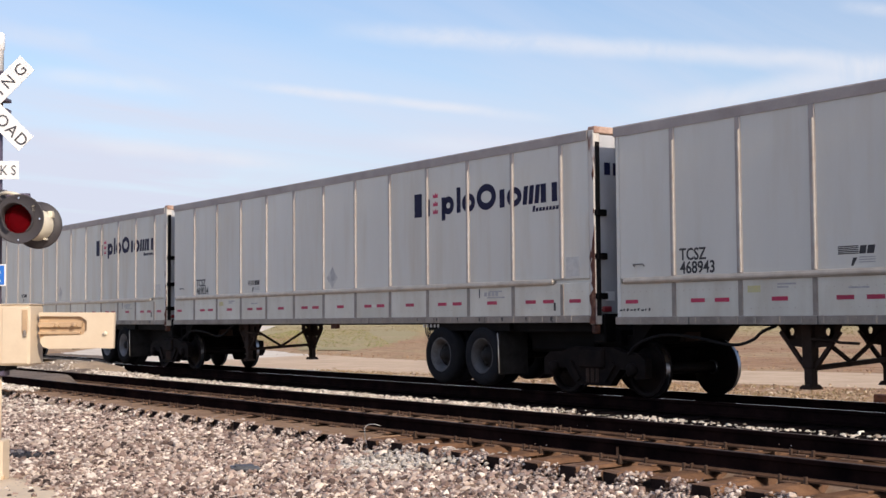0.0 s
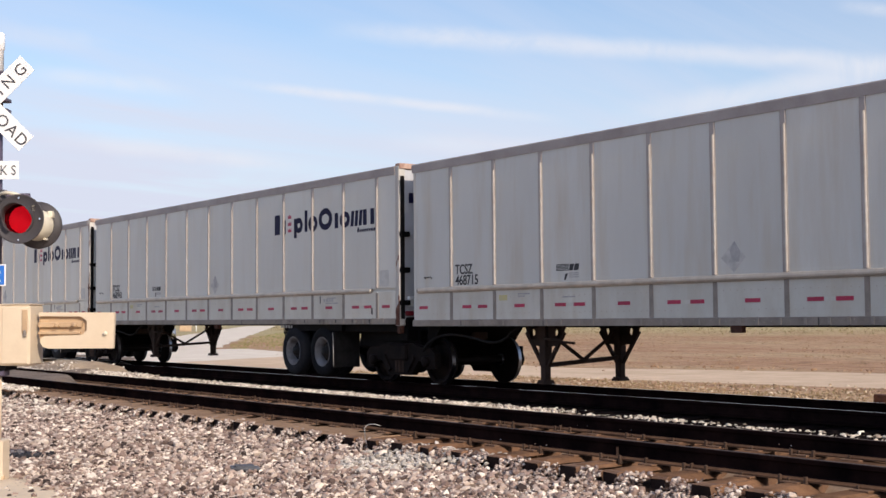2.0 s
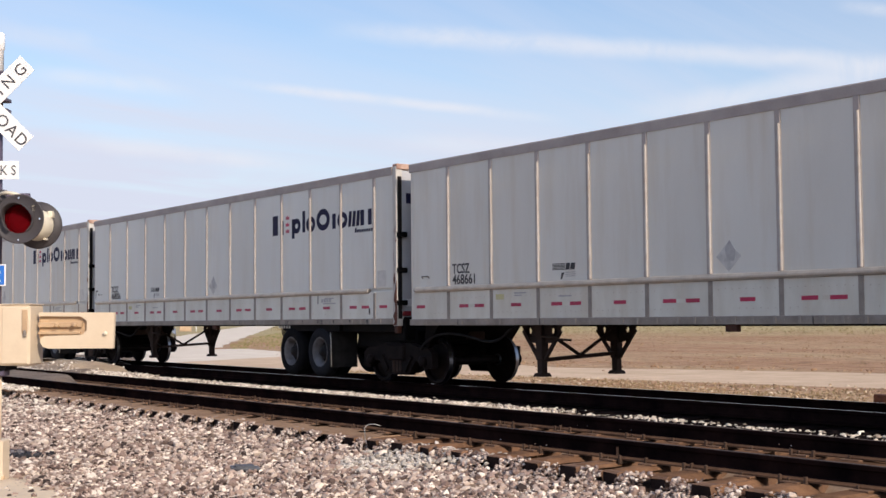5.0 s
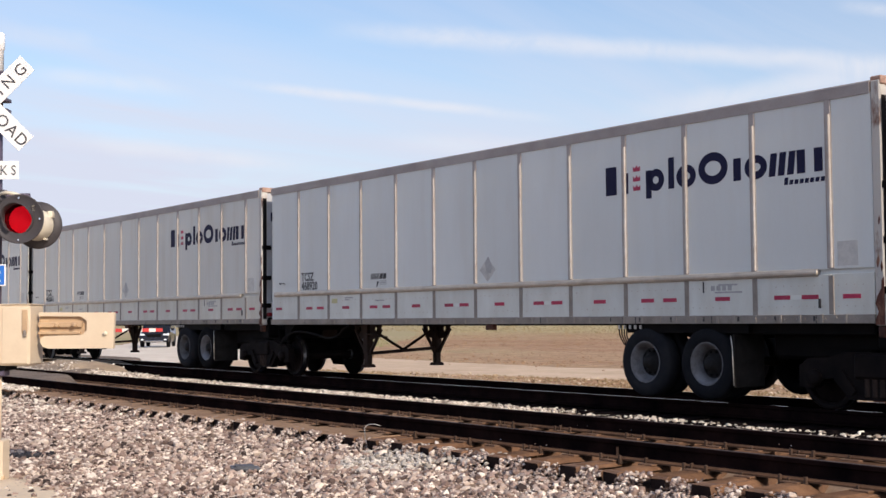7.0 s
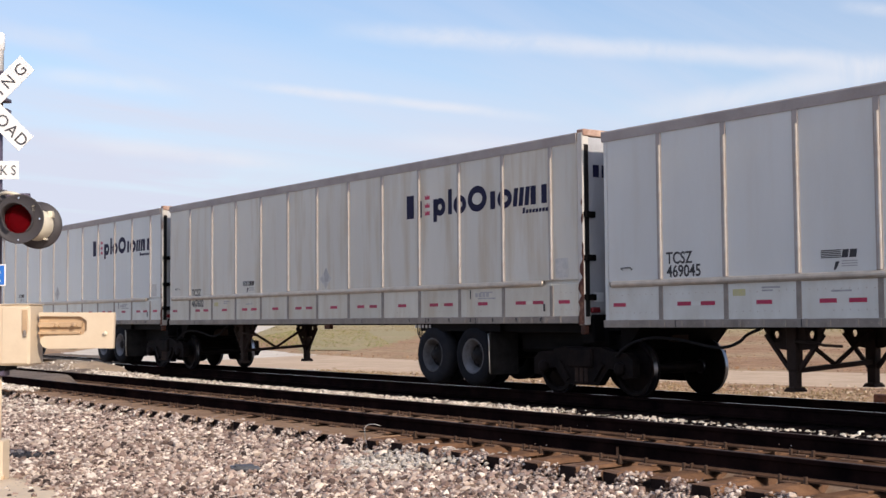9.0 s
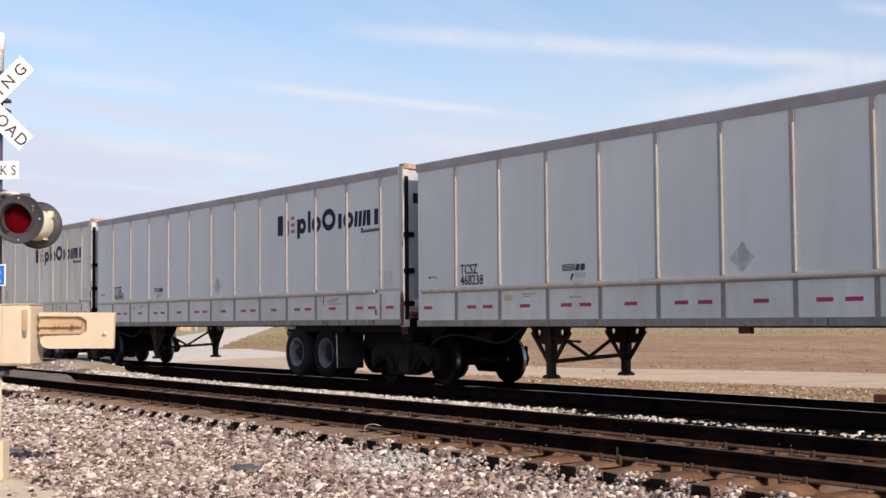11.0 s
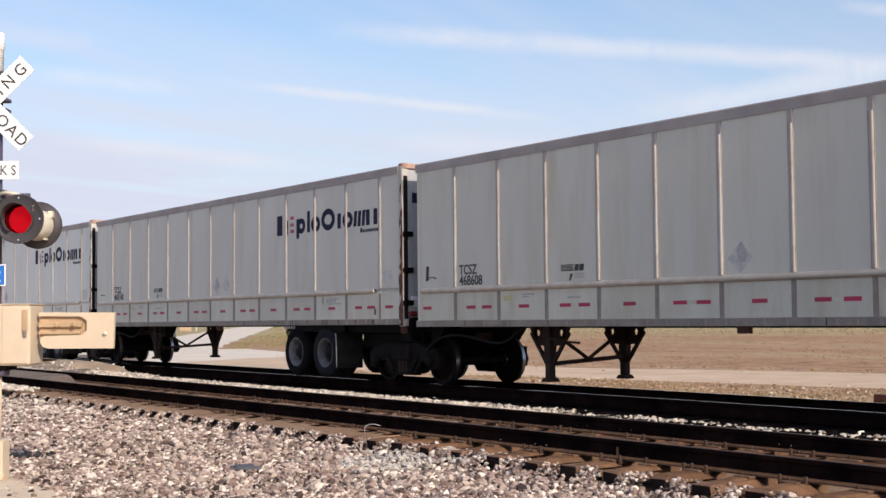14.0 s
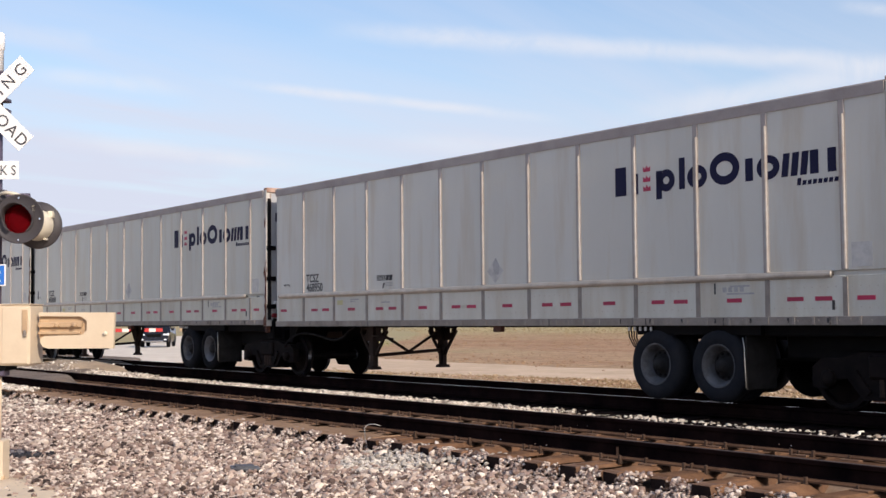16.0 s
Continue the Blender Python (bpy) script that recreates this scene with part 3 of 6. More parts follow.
# the farm road beside the tracks and the public road over the crossing
strip("dirt_road", ([(-50, 19.4), (-38, 23.2), (-19, 27.1), (0, 30.3), (30, 35.5)], [(-57, 33.8), (-36, 31.0), (-25, 34.9), (0, 40.5), (30, 46)]),
      lambda x, y: ground_z(x, y) + 0.03, DIRT, "pale dirt farm road beside the railway", "road")
strip("crossing_apron", ([(-66, 18.2), (-50, 18.5), (-39, 21.6)], [(-74, 39.0), (-57, 34.0), (-44, 31.4)]),
      lambda x, y: ground_z(x, y) + 0.02, ROADPALE, "pale dirt apron where the farm road meets the crossing", "road")
far_a = [ROAD_EDGE + ROAD_DIR * d for d in (9.3, 40, 80, 130, 200, 320)]
far_b = [p + Vector((-0.484, -0.875, 0)) * 8.0 for p in far_a]
strip("far_road", ([tuple(p.xy) for p in far_a], [tuple(p.xy) for p in far_b]),
      lambda x, y: max(ground_z(x, y) + 0.05, -0.2 - 0.08 * (y - 16.6) if y < 21 else -9), ROADPALE, "pale gravel road beyond the railway crossing", "road")
near_a = [ROAD_EDGE + ROAD_DIR * d for d in (-34, -22, -12, -3.2)]
near_a = [p + Vector((-0.484, -0.875, 0)) * 2.6 for p in near_a]
near_b = [p + Vector((-0.484, -0.875, 0)) * 8.0 for p in near_a]
strip("near_road", ([tuple(p.xy) for p in near_a], [tuple(p.xy) for p in near_b]),
      lambda x, y: max(bed_z(y) if y > 2.4 else -9, ground_z(x, y)) + 0.06, ASPHALT, "worn asphalt road before the railway crossing", "road")


strip("grass_verge", ([(-66, 36.5), (-80, 44.5), (-110, 61), (-160, 88.5), (-240, 132)], [(-63, 38.6), (-73, 47.5), (-98, 67), (-141, 97), (-215, 148)]),
      lambda x, y: ground_z(x, y) + 0.04, TURF, "green and straw-brown grass beside the far road", "grass", 2.0)
strip("far_grass", ([(-84, 33.0), (-110, 46), (-160, 73), (-250, 122)], [(-96, 20), (-130, 30), (-190, 45), (-300, 80)]),
      lambda x, y: ground_z(x, y) + 0.04, TURF, "green grass on the far side of the road", "grass", 2.0)
strip("sandy_patch", ([(-18.5, 2.9), (-16.5, 2.9), (-14.5, 2.9), (-12.0, 2.9)], [(-18.5, 4.3), (-16.2, 4.75), (-14.2, 4.95), (-12.0, 4.7)]),
      lambda x, y: bed_z(y) + 0.035 + 0.02 * noise.noise(Vector((x * 1.3, y * 1.3, 9))), SAND, "pale trodden sand round the signal footing", "ground", 0.3)


# crossing surface between and beside the rails, worn down to an uneven ramp at its edge
def crossing(y0, y1, z, shift=0.0):
    s = Shape()
    rows = max(3, int((y1 - y0) / 0.22))
    cols = 44
    for j in range(rows + 1):
        y = y0 + (y1 - y0) * j / rows
        e = ROAD_EDGE.x - shift + ROAD_DIR.x * (y - ROAD_EDGE.y) / ROAD_DIR.y
        for i in range(cols + 1):
            x = e + 0.9 - 10.0 * (i / cols) ** 1.3
            w = (e + 0.9 - x) / 1.7 + 0.45 * noise.noise(Vector((x * 0.9, y * 0.9, 11)))
            w = min(1.0, max(0.0, w))
            w = w * w * (3 - 2 * w)
            s.v.append((x, y, (bed_z(y) - 0.04) * (1 - w) + z * w + 0.015 * noise.noise(Vector((x * 2.1, y * 2.1, 4)))))
    for j in range(rows):
        for i in range(cols):
            a = j * (cols + 1) + i
            s.f.append((a, a + 1, a + cols + 2, a + cols + 1))
            s.smooth.append(True)
    return tagged(part("crossing_surface", s, ASPHALT), "dusty broken asphalt crossing surface beside the rails", "road", kind="structure")


for c in (TRACK_A, TRACK_B):
    crossing(c - GAUGE / 2 + 0.10, c + GAUGE / 2 - 0.10, -0.03)
crossing(TRACK_A + GAUGE / 2 + 0.05, TRACK_B - GAUGE / 2 - 0.05, -0.04)
crossing(TRACK_A - GAUGE / 2 - 1.9, TRACK_A - GAUGE / 2 - 0.05, -0.05, 4.2)
crossing(TRACK_B + GAUGE / 2 + 0.05, TRACK_B + GAUGE / 2 + 1.9, -0.05)
def mound_z(x, y):
    w = min(1.0, max(0.0, (-31.9 - x + 0.5 * noise.noise(Vector((y * 1.7, 2, 0)))) / 1.6))
    w = w * w * (3 - 2 * w)
    across = max(0.0, 1 - ((y - 12.35) / 0.95) ** 2)
    return -0.30 + (0.24 + 0.19 * across) * w * min(1.0, across * 3) + 0.025 * noise.noise(Vector((x * 1.6, y * 1.6, 5))) + 0.012 * noise.noise(Vector((x * 6, y * 6, 5)))


tagged(sheet("dirt_mound", list(np.arange(-46, -31.4, 0.16)), list(np.linspace(11.35, 13.35, 26)), mound_z, MOUND), "low mound of pale dirt between the tracks at the crossing", "mound", kind="structure")
# dark sheet that paints the train's shade onto the ballast
shade_bed = sheet("shaded_ballast", list(np.arange(-260, 40.1, 1.0)), [12.75, 12.85, 13.1, 13.5, 14.5, 15.5, 16.0, 16.2], lambda x, y: bed_z(y) + (-0.05 if y in (12.75, 16.2) else 0.012) + 0.02 * noise.noise(Vector((x * 0.9, y * 1.4, 8))), SHADEBLACK)
tagged(shade_bed, "ballast under the running train, its shade painted near-black", "track bed", kind="structure")
# second dark sheet: shade among the stones, put into the colour
dark_strip = sheet("shaded_ballast_between", list(np.arange(-15.0, 40.1, 0.8)), [11.15, 11.3, 11.8, 12.3, 12.8], lambda x, y: bed_z(y) + (-0.05 if y in (11.15,) or x < -14.5 else 0.014) + 0.02 * noise.noise(Vector((x * 0.9, y * 1.4, 8))), SHADEBLACK)
tagged(dark_strip, "ballast between the two tracks, its shade painted near-black", "track bed", kind="structure")
# sheet whose colour paints the shadow in the cribs
crib_shade = sheet("shaded_crib_ballast", list(np.arange(-15, 40.1, 1.0)), [8.36, 8.42, 8.50, 8.60, 8.68, 9.0, 9.4, 9.8, 10.2, 10.5, 10.62], lambda x, y: bed_z(y) + (-0.04 if y in (8.36, 10.62) else 0.010) + 0.02 * noise.noise(Vector((x * 0.6, y * 0.6, 3))), CRIBSHADE)
tagged(crib_shade, "ballast between the ties, darkened to paint the cribs' shade", "track bed", kind="structure")


# ---- the two tracks ----
RAIL_OUT = [(-0.076, -0.188), (0.076, -0.188), (0.076, -0.176), (0.022, -0.160), (0.009, -0.145), (0.009, -0.054), (0.036, -0.040), (0.038, -0.008), (0.030, -0.002),
            (-0.030, -0.002), (-0.038, -0.008), (-0.036, -0.040), (-0.009, -0.054), (-0.009, -0.145), (-0.022, -0.160), (-0.076, -0.176)]
X_FAR, X_NEAR = -260.0, 40.0


def rail(parent, y, z=0.0):
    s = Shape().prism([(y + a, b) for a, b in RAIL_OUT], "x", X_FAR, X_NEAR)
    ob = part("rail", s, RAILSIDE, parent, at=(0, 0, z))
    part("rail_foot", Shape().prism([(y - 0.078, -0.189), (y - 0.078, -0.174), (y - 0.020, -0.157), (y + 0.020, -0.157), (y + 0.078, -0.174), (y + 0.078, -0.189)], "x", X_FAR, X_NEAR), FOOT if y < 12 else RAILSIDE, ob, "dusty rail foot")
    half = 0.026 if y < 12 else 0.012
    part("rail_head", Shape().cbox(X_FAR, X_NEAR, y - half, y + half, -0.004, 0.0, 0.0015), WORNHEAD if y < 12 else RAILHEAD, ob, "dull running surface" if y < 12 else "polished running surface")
    return ob


def track(c, label, cant):
    root = tagged(new("railway_track"), label, "railway track", kind="structure")
    return root, [rail(root, c - GAUGE / 2, -cant), rail(root, c + GAUGE / 2, cant)]


CANT = 0.018                         # the empty track leans a little towards the camera
near_track, near_rails = track(TRACK_A, "empty railway track, dark rusty rails on weathered wooden ties", CANT)
far_track, far_rails = track(TRACK_B, "railway track under the train, dark rails with bright heads", 0.0)
# rail joint and bond pins
part("rail_joint", Shape().cbox(-9.695, -9.665, TRACK_A - GAUGE / 2 - 0.020, TRACK_A - GAUGE / 2 - 0.006, -0.165, -0.075, 0.003), PLATE, near_rails[0], "pale seam of a rail joint")
for x in (-11.554, -10.947, -10.758):
    part("bond_pin", Shape().lathe([(0, 0.008), (-0.02, 0.006)], "y", (x, TRACK_A - GAUGE / 2 - 0.010, -0.135), 6), CHROME, near_rails[0])
for x in (-11.982, -11.806, -11.236, -11.060, -8.9, -8.75):
    part("bond_pin", Shape().lathe([(0, 0.008), (-0.02, 0.006)], "y", (x, TRACK_A + GAUGE / 2 - 0.010, -0.12), 6), CHROME, near_rails[1])

rnd = random.Random(4)
tie_meshes, dusty_meshes = [], []
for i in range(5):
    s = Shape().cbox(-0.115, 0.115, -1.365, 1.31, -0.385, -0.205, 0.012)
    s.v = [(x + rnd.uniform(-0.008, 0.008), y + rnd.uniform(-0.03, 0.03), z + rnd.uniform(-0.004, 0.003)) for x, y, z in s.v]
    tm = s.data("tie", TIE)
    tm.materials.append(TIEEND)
    # end faces get the near-black that paints their shade
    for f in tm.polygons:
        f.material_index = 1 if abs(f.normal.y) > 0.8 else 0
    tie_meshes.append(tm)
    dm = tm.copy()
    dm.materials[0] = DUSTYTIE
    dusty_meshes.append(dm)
# ties below the train take its shade as their colour
black_tie = Shape().cbox(-0.115, 0.115, -1.31, 1.31, -0.385, -0.205, 0.012).data("tie", SHADEBLACK)
plate_mesh = Shape().cbox(-0.095, 0.095, -0.15, 0.15, -0.206, -0.189, 0.004).data("tie_plate", PLATE)
spike_mesh = Shape().cbox(-0.009, 0.009, -0.009, 0.009, -0.27, -0.168, 0.002).cbox(-0.012, 0.012, -0.012, 0.022, -0.178, -0.160, 0.004).data("spike", SPIKE)
anchor_mesh = Shape().cbox(-0.016, 0.016, -0.105, 0.105, -0.232, -0.190, 0.005).cbox(-0.016, 0.016, -0.108, -0.080, -0.225, -0.140, 0.006).data("rail_anchor", SPIKE)
TIE_STEP = 0.50
# the worn track's ties lie at uneven distances
NEAR_TIES = [-27.2 + 0.585 * i for i in range(10)] + [-21.36, -20.80, -20.22, -19.78, -19.26, -18.60, -18.13, -17.55, -16.90, -16.30, -15.64, -15.02, -14.43, -13.82, -13.28, -12.76, -12.18, -11.60,
             -10.92, -10.28, -9.70, -9.16, -8.56, -7.95, -7.43, -6.72, -6.15, -5.55, -4.95, -4.35, -3.75]
CRIBS = [(a + b) / 2 for a, b in zip(NEAR_TIES, NEAR_TIES[1:])]


def ties(c, root, x0, x1, full):
    """Ties with plates, spikes and anchors from x0 to x1."""
    n = len(NEAR_TIES) if full else int((x1 - x0) / TIE_STEP)
    for i in range(n):
        x = NEAR_TIES[i] if full else x0 + i * TIE_STEP + rnd.uniform(-0.045, 0.045)
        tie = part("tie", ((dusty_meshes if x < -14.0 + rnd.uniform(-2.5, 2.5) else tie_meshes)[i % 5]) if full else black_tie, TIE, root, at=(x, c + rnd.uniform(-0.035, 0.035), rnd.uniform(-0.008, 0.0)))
        tie.rotation_euler = (2 * CANT / GAUGE if full else 0.0, 0, rnd.uniform(-0.02, 0.02))
        if not full:
            continue
        for side in (-1, 1):
            y = c + side * GAUGE / 2
            part("tie_plate", plate_mesh, PLATE, root, at=(x, y, side * CANT))
            for dx, dy in ((-0.05, -0.088), (0.055, 0.088)):
                sp = part("spike", spike_mesh, SPIKE, root, at=(x + dx, y + dy, side * CANT + rnd.uniform(-0.004, 0.012) + (rnd.uniform(0.010, 0.025) if rnd.random() < (0.15 if dy < 0 else 0.04) else 0)))
                sp.rotation_euler.z = 0 if dy < 0 else math.pi
            if i % 2 == 0:
                for dx in (-0.138, 0.138):
                    part("rail_anchor", anchor_mesh, SPIKE, root, at=(x + dx, y, side * CANT))


ties(TRACK_A, near_track, -27.5, -3.0, True)
ties(TRACK_B, far_track, -33.0, -8.0, False)


def far_ties(c, root, spans):
    s = Shape()
    for x0, x1 in spans:
        for i in range(int((x1 - x0) / TIE_STEP)):
            x = x0 + i * TIE_STEP
            s.box(x - 0.115, x + 0.115, c - 1.3, c + 1.3, -0.38, -0.205)
    ob = part("ties_beyond", s, TIE, root)
    tagged(ob, kind="stuff")


far_ties(TRACK_A, near_track, [(-250, -46), (-3, 38)])
far_ties(TRACK_B, far_track, [(-250, -48), (-8, 38)])
# dust packed between the ties, level with their tops
def packed(x, y):
    return -0.200 - 2 * CANT / GAUGE * (TRACK_A - y) + 0.012 * noise.noise(Vector((x * 1.7, y * 2.5, 6)))


def packed_dust(x0, x1, y0, y1, soil, pit0, pit1, reach=0.085, sink=0.0):
    """A layer of dust between the ties, with an open pit beside the rail in every crib."""
    xs, ys = list(np.arange(x0, x1, 0.05)), list(np.linspace(y0, y1, 8))
    hollow = [sink * min(1.0, max(0.0, 1.6 - min(abs(x - c) for c in CRIBS) / reach)) for x in xs]
    v = [(x, y, packed(x, y) - (0.06 if x > x1 - 0.2 else 0.035 if y == y0 else 0) - h) for y in ys for x, h in zip(xs, hollow)]
    f, n = [], len(xs)
    for j in range(len(ys) - 1):
        for i in range(n - 1):
            k = min(range(len(CRIBS)), key=lambda q: abs(CRIBS[q] - xs[i]))
            wide = reach + 0.03 * math.sin(k * 1.9)
            if abs(xs[i] + 0.025 - CRIBS[k]) < wide and pit0 < (ys[j] + ys[j + 1]) / 2 < pit1 and math.sin(k * 5.3) > -0.85:
                continue
            f.append((j * n + i, j * n + i + 1, (j + 1) * n + i + 1, (j + 1) * n + i))
    m = bpy.data.meshes.new("packed_dust")
    m.from_pydata(v, [], f)
    m.materials.append(soil)
    tagged(new("packed_dust", m), "brown dust and fine stone packed between the ties", "track bed", kind="structure")


packed_dust(-30.0, -13.2, 8.445, 8.95, TIEDUST, 8.76, 8.95, 0.11)
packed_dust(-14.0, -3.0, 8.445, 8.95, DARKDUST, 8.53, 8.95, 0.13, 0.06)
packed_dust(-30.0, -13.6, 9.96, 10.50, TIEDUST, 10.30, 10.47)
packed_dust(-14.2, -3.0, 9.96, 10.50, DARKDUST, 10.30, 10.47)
# a loose wire loop and a bent bond wire at the near rail
hook = Shape().tube([(-13.46, 8.41, -0.27), (-13.465, 8.40, -0.12), (-13.45, 8.42, -0.085), (-13.42, 8.46, -0.068), (-13.38, 8.515, -0.072), (-13.35, 8.555, -0.09)], 0.0045, 6)
tagged(part("bond_wire", hook, SILVER), "bent pale bond wire loop beside the rail", "wire")


# ---- loose stone ----
def stones(name, spots, sizes, zf, material, label, seed=1):
    """Broken stones at plan spots, each its own twelve-cornered lump, in one mesh."""
    r = np.random.default_rng(seed)
    t = (1 + 5 ** 0.5) / 2
    ico = np.array([(-1, t, 0), (1, t, 0), (-1, -t, 0), (1, -t, 0), (0, -1, t), (0, 1, t), (0, -1, -t), (0, 1, -t), (t, 0, -1), (t, 0, 1), (-t, 0, -1), (-t, 0, 1)]) / 1.902
    tri = np.array([(0, 11, 5), (0, 5, 1), (0, 1, 7), (0, 7, 10), (0, 10, 11), (1, 5, 9), (5, 11, 4), (11, 10, 2), (10, 7, 6), (7, 1, 8),
                    (3, 9, 4), (3, 4, 2), (3, 2, 6), (3, 6, 8), (3, 8, 9), (4, 9, 5), (2, 4, 11), (6, 2, 10), (8, 6, 7), (9, 8, 1)])
    n = len(spots)
    q = r.normal(size=(n, 4))
    q /= np.linalg.norm(q, axis=1, keepdims=True)
    w, x, y, z = q.T
    rot = np.array([[1 - 2 * (y * y + z * z), 2 * (x * y - z * w), 2 * (x * z + y * w)], [2 * (x * y + z * w), 1 - 2 * (x * x + z * z), 2 * (y * z - x * w)], [2 * (x * z - y * w), 2 * (y * z + x * w), 1 - 2 * (x * x + y * y)]]).transpose(2, 0, 1)
    body = ico[None] * r.uniform(0.62, 1.3, (n, 12, 1)) * r.uniform(0.55, 1.3, (n, 1, 3))
    v = np.einsum("nij,nkj->nki", rot, body) * np.asarray(sizes)[:, None, None]
    v[:, :, 2] *= 0.8
    base = np.array([zf(a, b) for a, b in spots]) + np.asarray(sizes) * r.uniform(0.0, 0.75, n)
    v += np.concatenate([np.asarray(spots), base[:, None]], axis=1)[:, None]
    f = (tri[None] + 12 * np.arange(n)[:, None, None]).reshape(-1, 3)
    m = bpy.data.meshes.new(name)
    m.vertices.add(n * 12)
    m.vertices.foreach_set("co", v.reshape(-1))
    m.loops.add(len(f) * 3)
    m.loops.foreach_set("vertex_index", f.reshape(-1))
    m.polygons.add(len(f))
    m.polygons.foreach_set("loop_start", np.arange(len(f)) * 3)
    m.polygons.foreach_set("use_smooth", np.zeros(len(f), dtype=bool))
    m.update(calc_edges=True)
    m.materials.append(material)
    return tagged(new(name, m), label, "gravel", kind="stuff")


rs = np.random.default_rng(7)


def scatter(n, x0, x1, y0, y1, keep):
    p = np.stack([rs.uniform(x0, x1, n), rs.uniform(y0, y1, n)], axis=1)
    return p[keep(p[:, 0], p[:, 1])]


def heap(x, y):
    return bed_z(y) + ridge_z(x, y) + 0.03 * noise.noise(Vector((x * 1.1, y * 1.1, 5)))


def foreground(x, y):
    a, b = ((x + 11.85) / 0.95) ** 2 + ((y - 8.52) / 0.24) ** 2, ((x + 12.45) / 0.75) ** 2 + ((y - 8.05) / 0.50) ** 2
    fresh = np.minimum(a, b) + 0.15 + 0.8 * np.modf(np.sin(x * 127.1 + y * 311.7) * 43758.5)[0] < 1.0 + 0.3 * np.sin(x * 7) * np.cos(y * 6)
    sandy = (y < 4.75 + 0.25 * np.sin(x * 3)) & (x > -15.6)
    return (y > -0.262 * x) & (x < -13.4 + (y - 4.3) * 1.62) & (y > 3.4), fresh, sandy


p = scatter(96000, -31, -5, 3.4, 8.62, lambda x, y: foreground(x, y)[0])
_, fresh, sandy = foreground(p[:, 0], p[:, 1])
keep = ~fresh & (p[:, 1] < 8.47 + 0.08 * np.sin(p[:, 0] * 2.3)) & (~sandy | (rs.uniform(size=len(p)) < 0.35)) & (road_side(p[:, 0], p[:, 1]) < 2.4)
stones("ballast_stones", p[keep], np.clip(rs.lognormal(-3.84, 0.38, keep.sum()), 0.010, 0.055), heap, STONE, "loose brown, pink and pale grey ballast stones", 1)
stones("fresh_ballast_stones", p[fresh], np.clip(rs.lognormal(-3.72, 0.3, fresh.sum()), 0.012, 0.05), lambda x, y: heap(x, y) + 0.06 * max(0, 1 - ((x + 11.8) / 1.3) ** 2 - ((y - 8.45) / 0.5) ** 2), FRESH, "fresh light grey ballast stones in a small heap", 2)
p = scatter(27000, -37, -4, 10.95, 13.3, lambda x, y: (road_side(x, y) < 0.0) & (rs.uniform(size=len(x)) < np.interp(x, [-17.5, -14.5], [1.0, 0.30]) + 0.35 * np.sin(x * 5.1) * np.sin(x * 2.3)))
stones("pale_ballast_stones", p, np.clip(rs.lognormal(-3.9, 0.32, len(p)), 0.010, 0.045), heap, PALE, "pale ballast stones between the two tracks", 3)
def tie_gap(x):
    """Metres from the middle of the nearest tie."""
    return np.min(np.abs(x[:, None] - np.array(NEAR_TIES)[None]), axis=1)


p = scatter(14000, -27, -4, 8.28, 8.60, lambda x, y: (tie_gap(x) > 0.118 + 0.012 * (y < 8.40)) & (rs.uniform(size=len(x)) < np.interp(y, [8.28, 8.43, 8.48, 8.60], [1.0, 0.9, 0.15, 0.03])))
stones("tie_end_stones", p, np.clip(rs.lognormal(-4.0, 0.35, len(p)), 0.009, 0.032), lambda x, y: float(np.interp(y, [8.28, 8.38, 8.45, 8.60], [-0.39, -0.305, -0.262, -0.25])), STONE, "ballast stones packed between the tie ends", 23)
p = scatter(700, -27, -4, 8.6, 10.9, lambda x, y: (np.abs(y - TRACK_A + GAUGE / 2) > 0.1) & (np.abs(y - TRACK_A - GAUGE / 2) > 0.1))
stones("ballast_between_ties", p, np.clip(rs.lognormal(-3.8, 0.3, len(p)), 0.01, 0.04), lambda x, y: heap(x, y) - 0.02, DUSTY, "dusty ballast stones between the ties", 4)
p = scatter(5000, -60, -8, 16.0, 18.4, lambda x, y: (road_side(x, y) < 0.0) & (y < -1.45 * x + 2))
stones("far_ballast_stones", p, np.clip(rs.lognormal(-3.3, 0.35, len(p)), 0.02, 0.07), heap, PALE, "ballast stones along the far side of the tracks", 5)
# small oval patch of near-black stones
dark = gravel("dark_stone", [(0.012, 0.012, 0.016), (0.03, 0.03, 0.036), (0.05, 0.048, 0.055)])
p = scatter(420, -17.75, -16.75, 5.25, 5.85, lambda x, y: ((x + 17.2) * 0.815 - (y - 5.55) * 0.58) ** 2 / 0.02 + ((x + 17.2) * 0.58 + (y - 5.55) * 0.815) ** 2 / 0.12 < 1)
stones("dark_stones", p, np.clip(rs.lognormal(-3.6, 0.3, len(p)), 0.015, 0.05), lambda x, y: heap(x, y) + 0.02, dark, "small patch of near-black stones on the ballast", 9)
p = scatter(5200, -42, -26, 11.0, 13.3, lambda x, y: (road_side(x, y) > -1.2) & (road_side(x, y) < 3.2))
stones("crossing_gravel", p, np.clip(rs.lognormal(-4.0, 0.35, len(p)), 0.008, 0.04), lambda x, y: -0.055 - 0.13 * min(1.0, max(0.0, (0.9 - road_side(x, y)) / 1.7)), PALE, "pale loose gravel on the worn crossing", 16)
p = scatter(2600, -31, -26.0, 8.25, 8.95, lambda x, y: x < -27.0 + 0.7 * np.sin(y * 9) + rs.normal(size=len(x)) * 0.4)
stones("road_edge_stones", p, np.clip(rs.lognormal(-4.0, 0.4, len(p)), 0.008, 0.045), lambda x, y: -0.20, PALE, "pale dusty stones over the tie ends", 21)
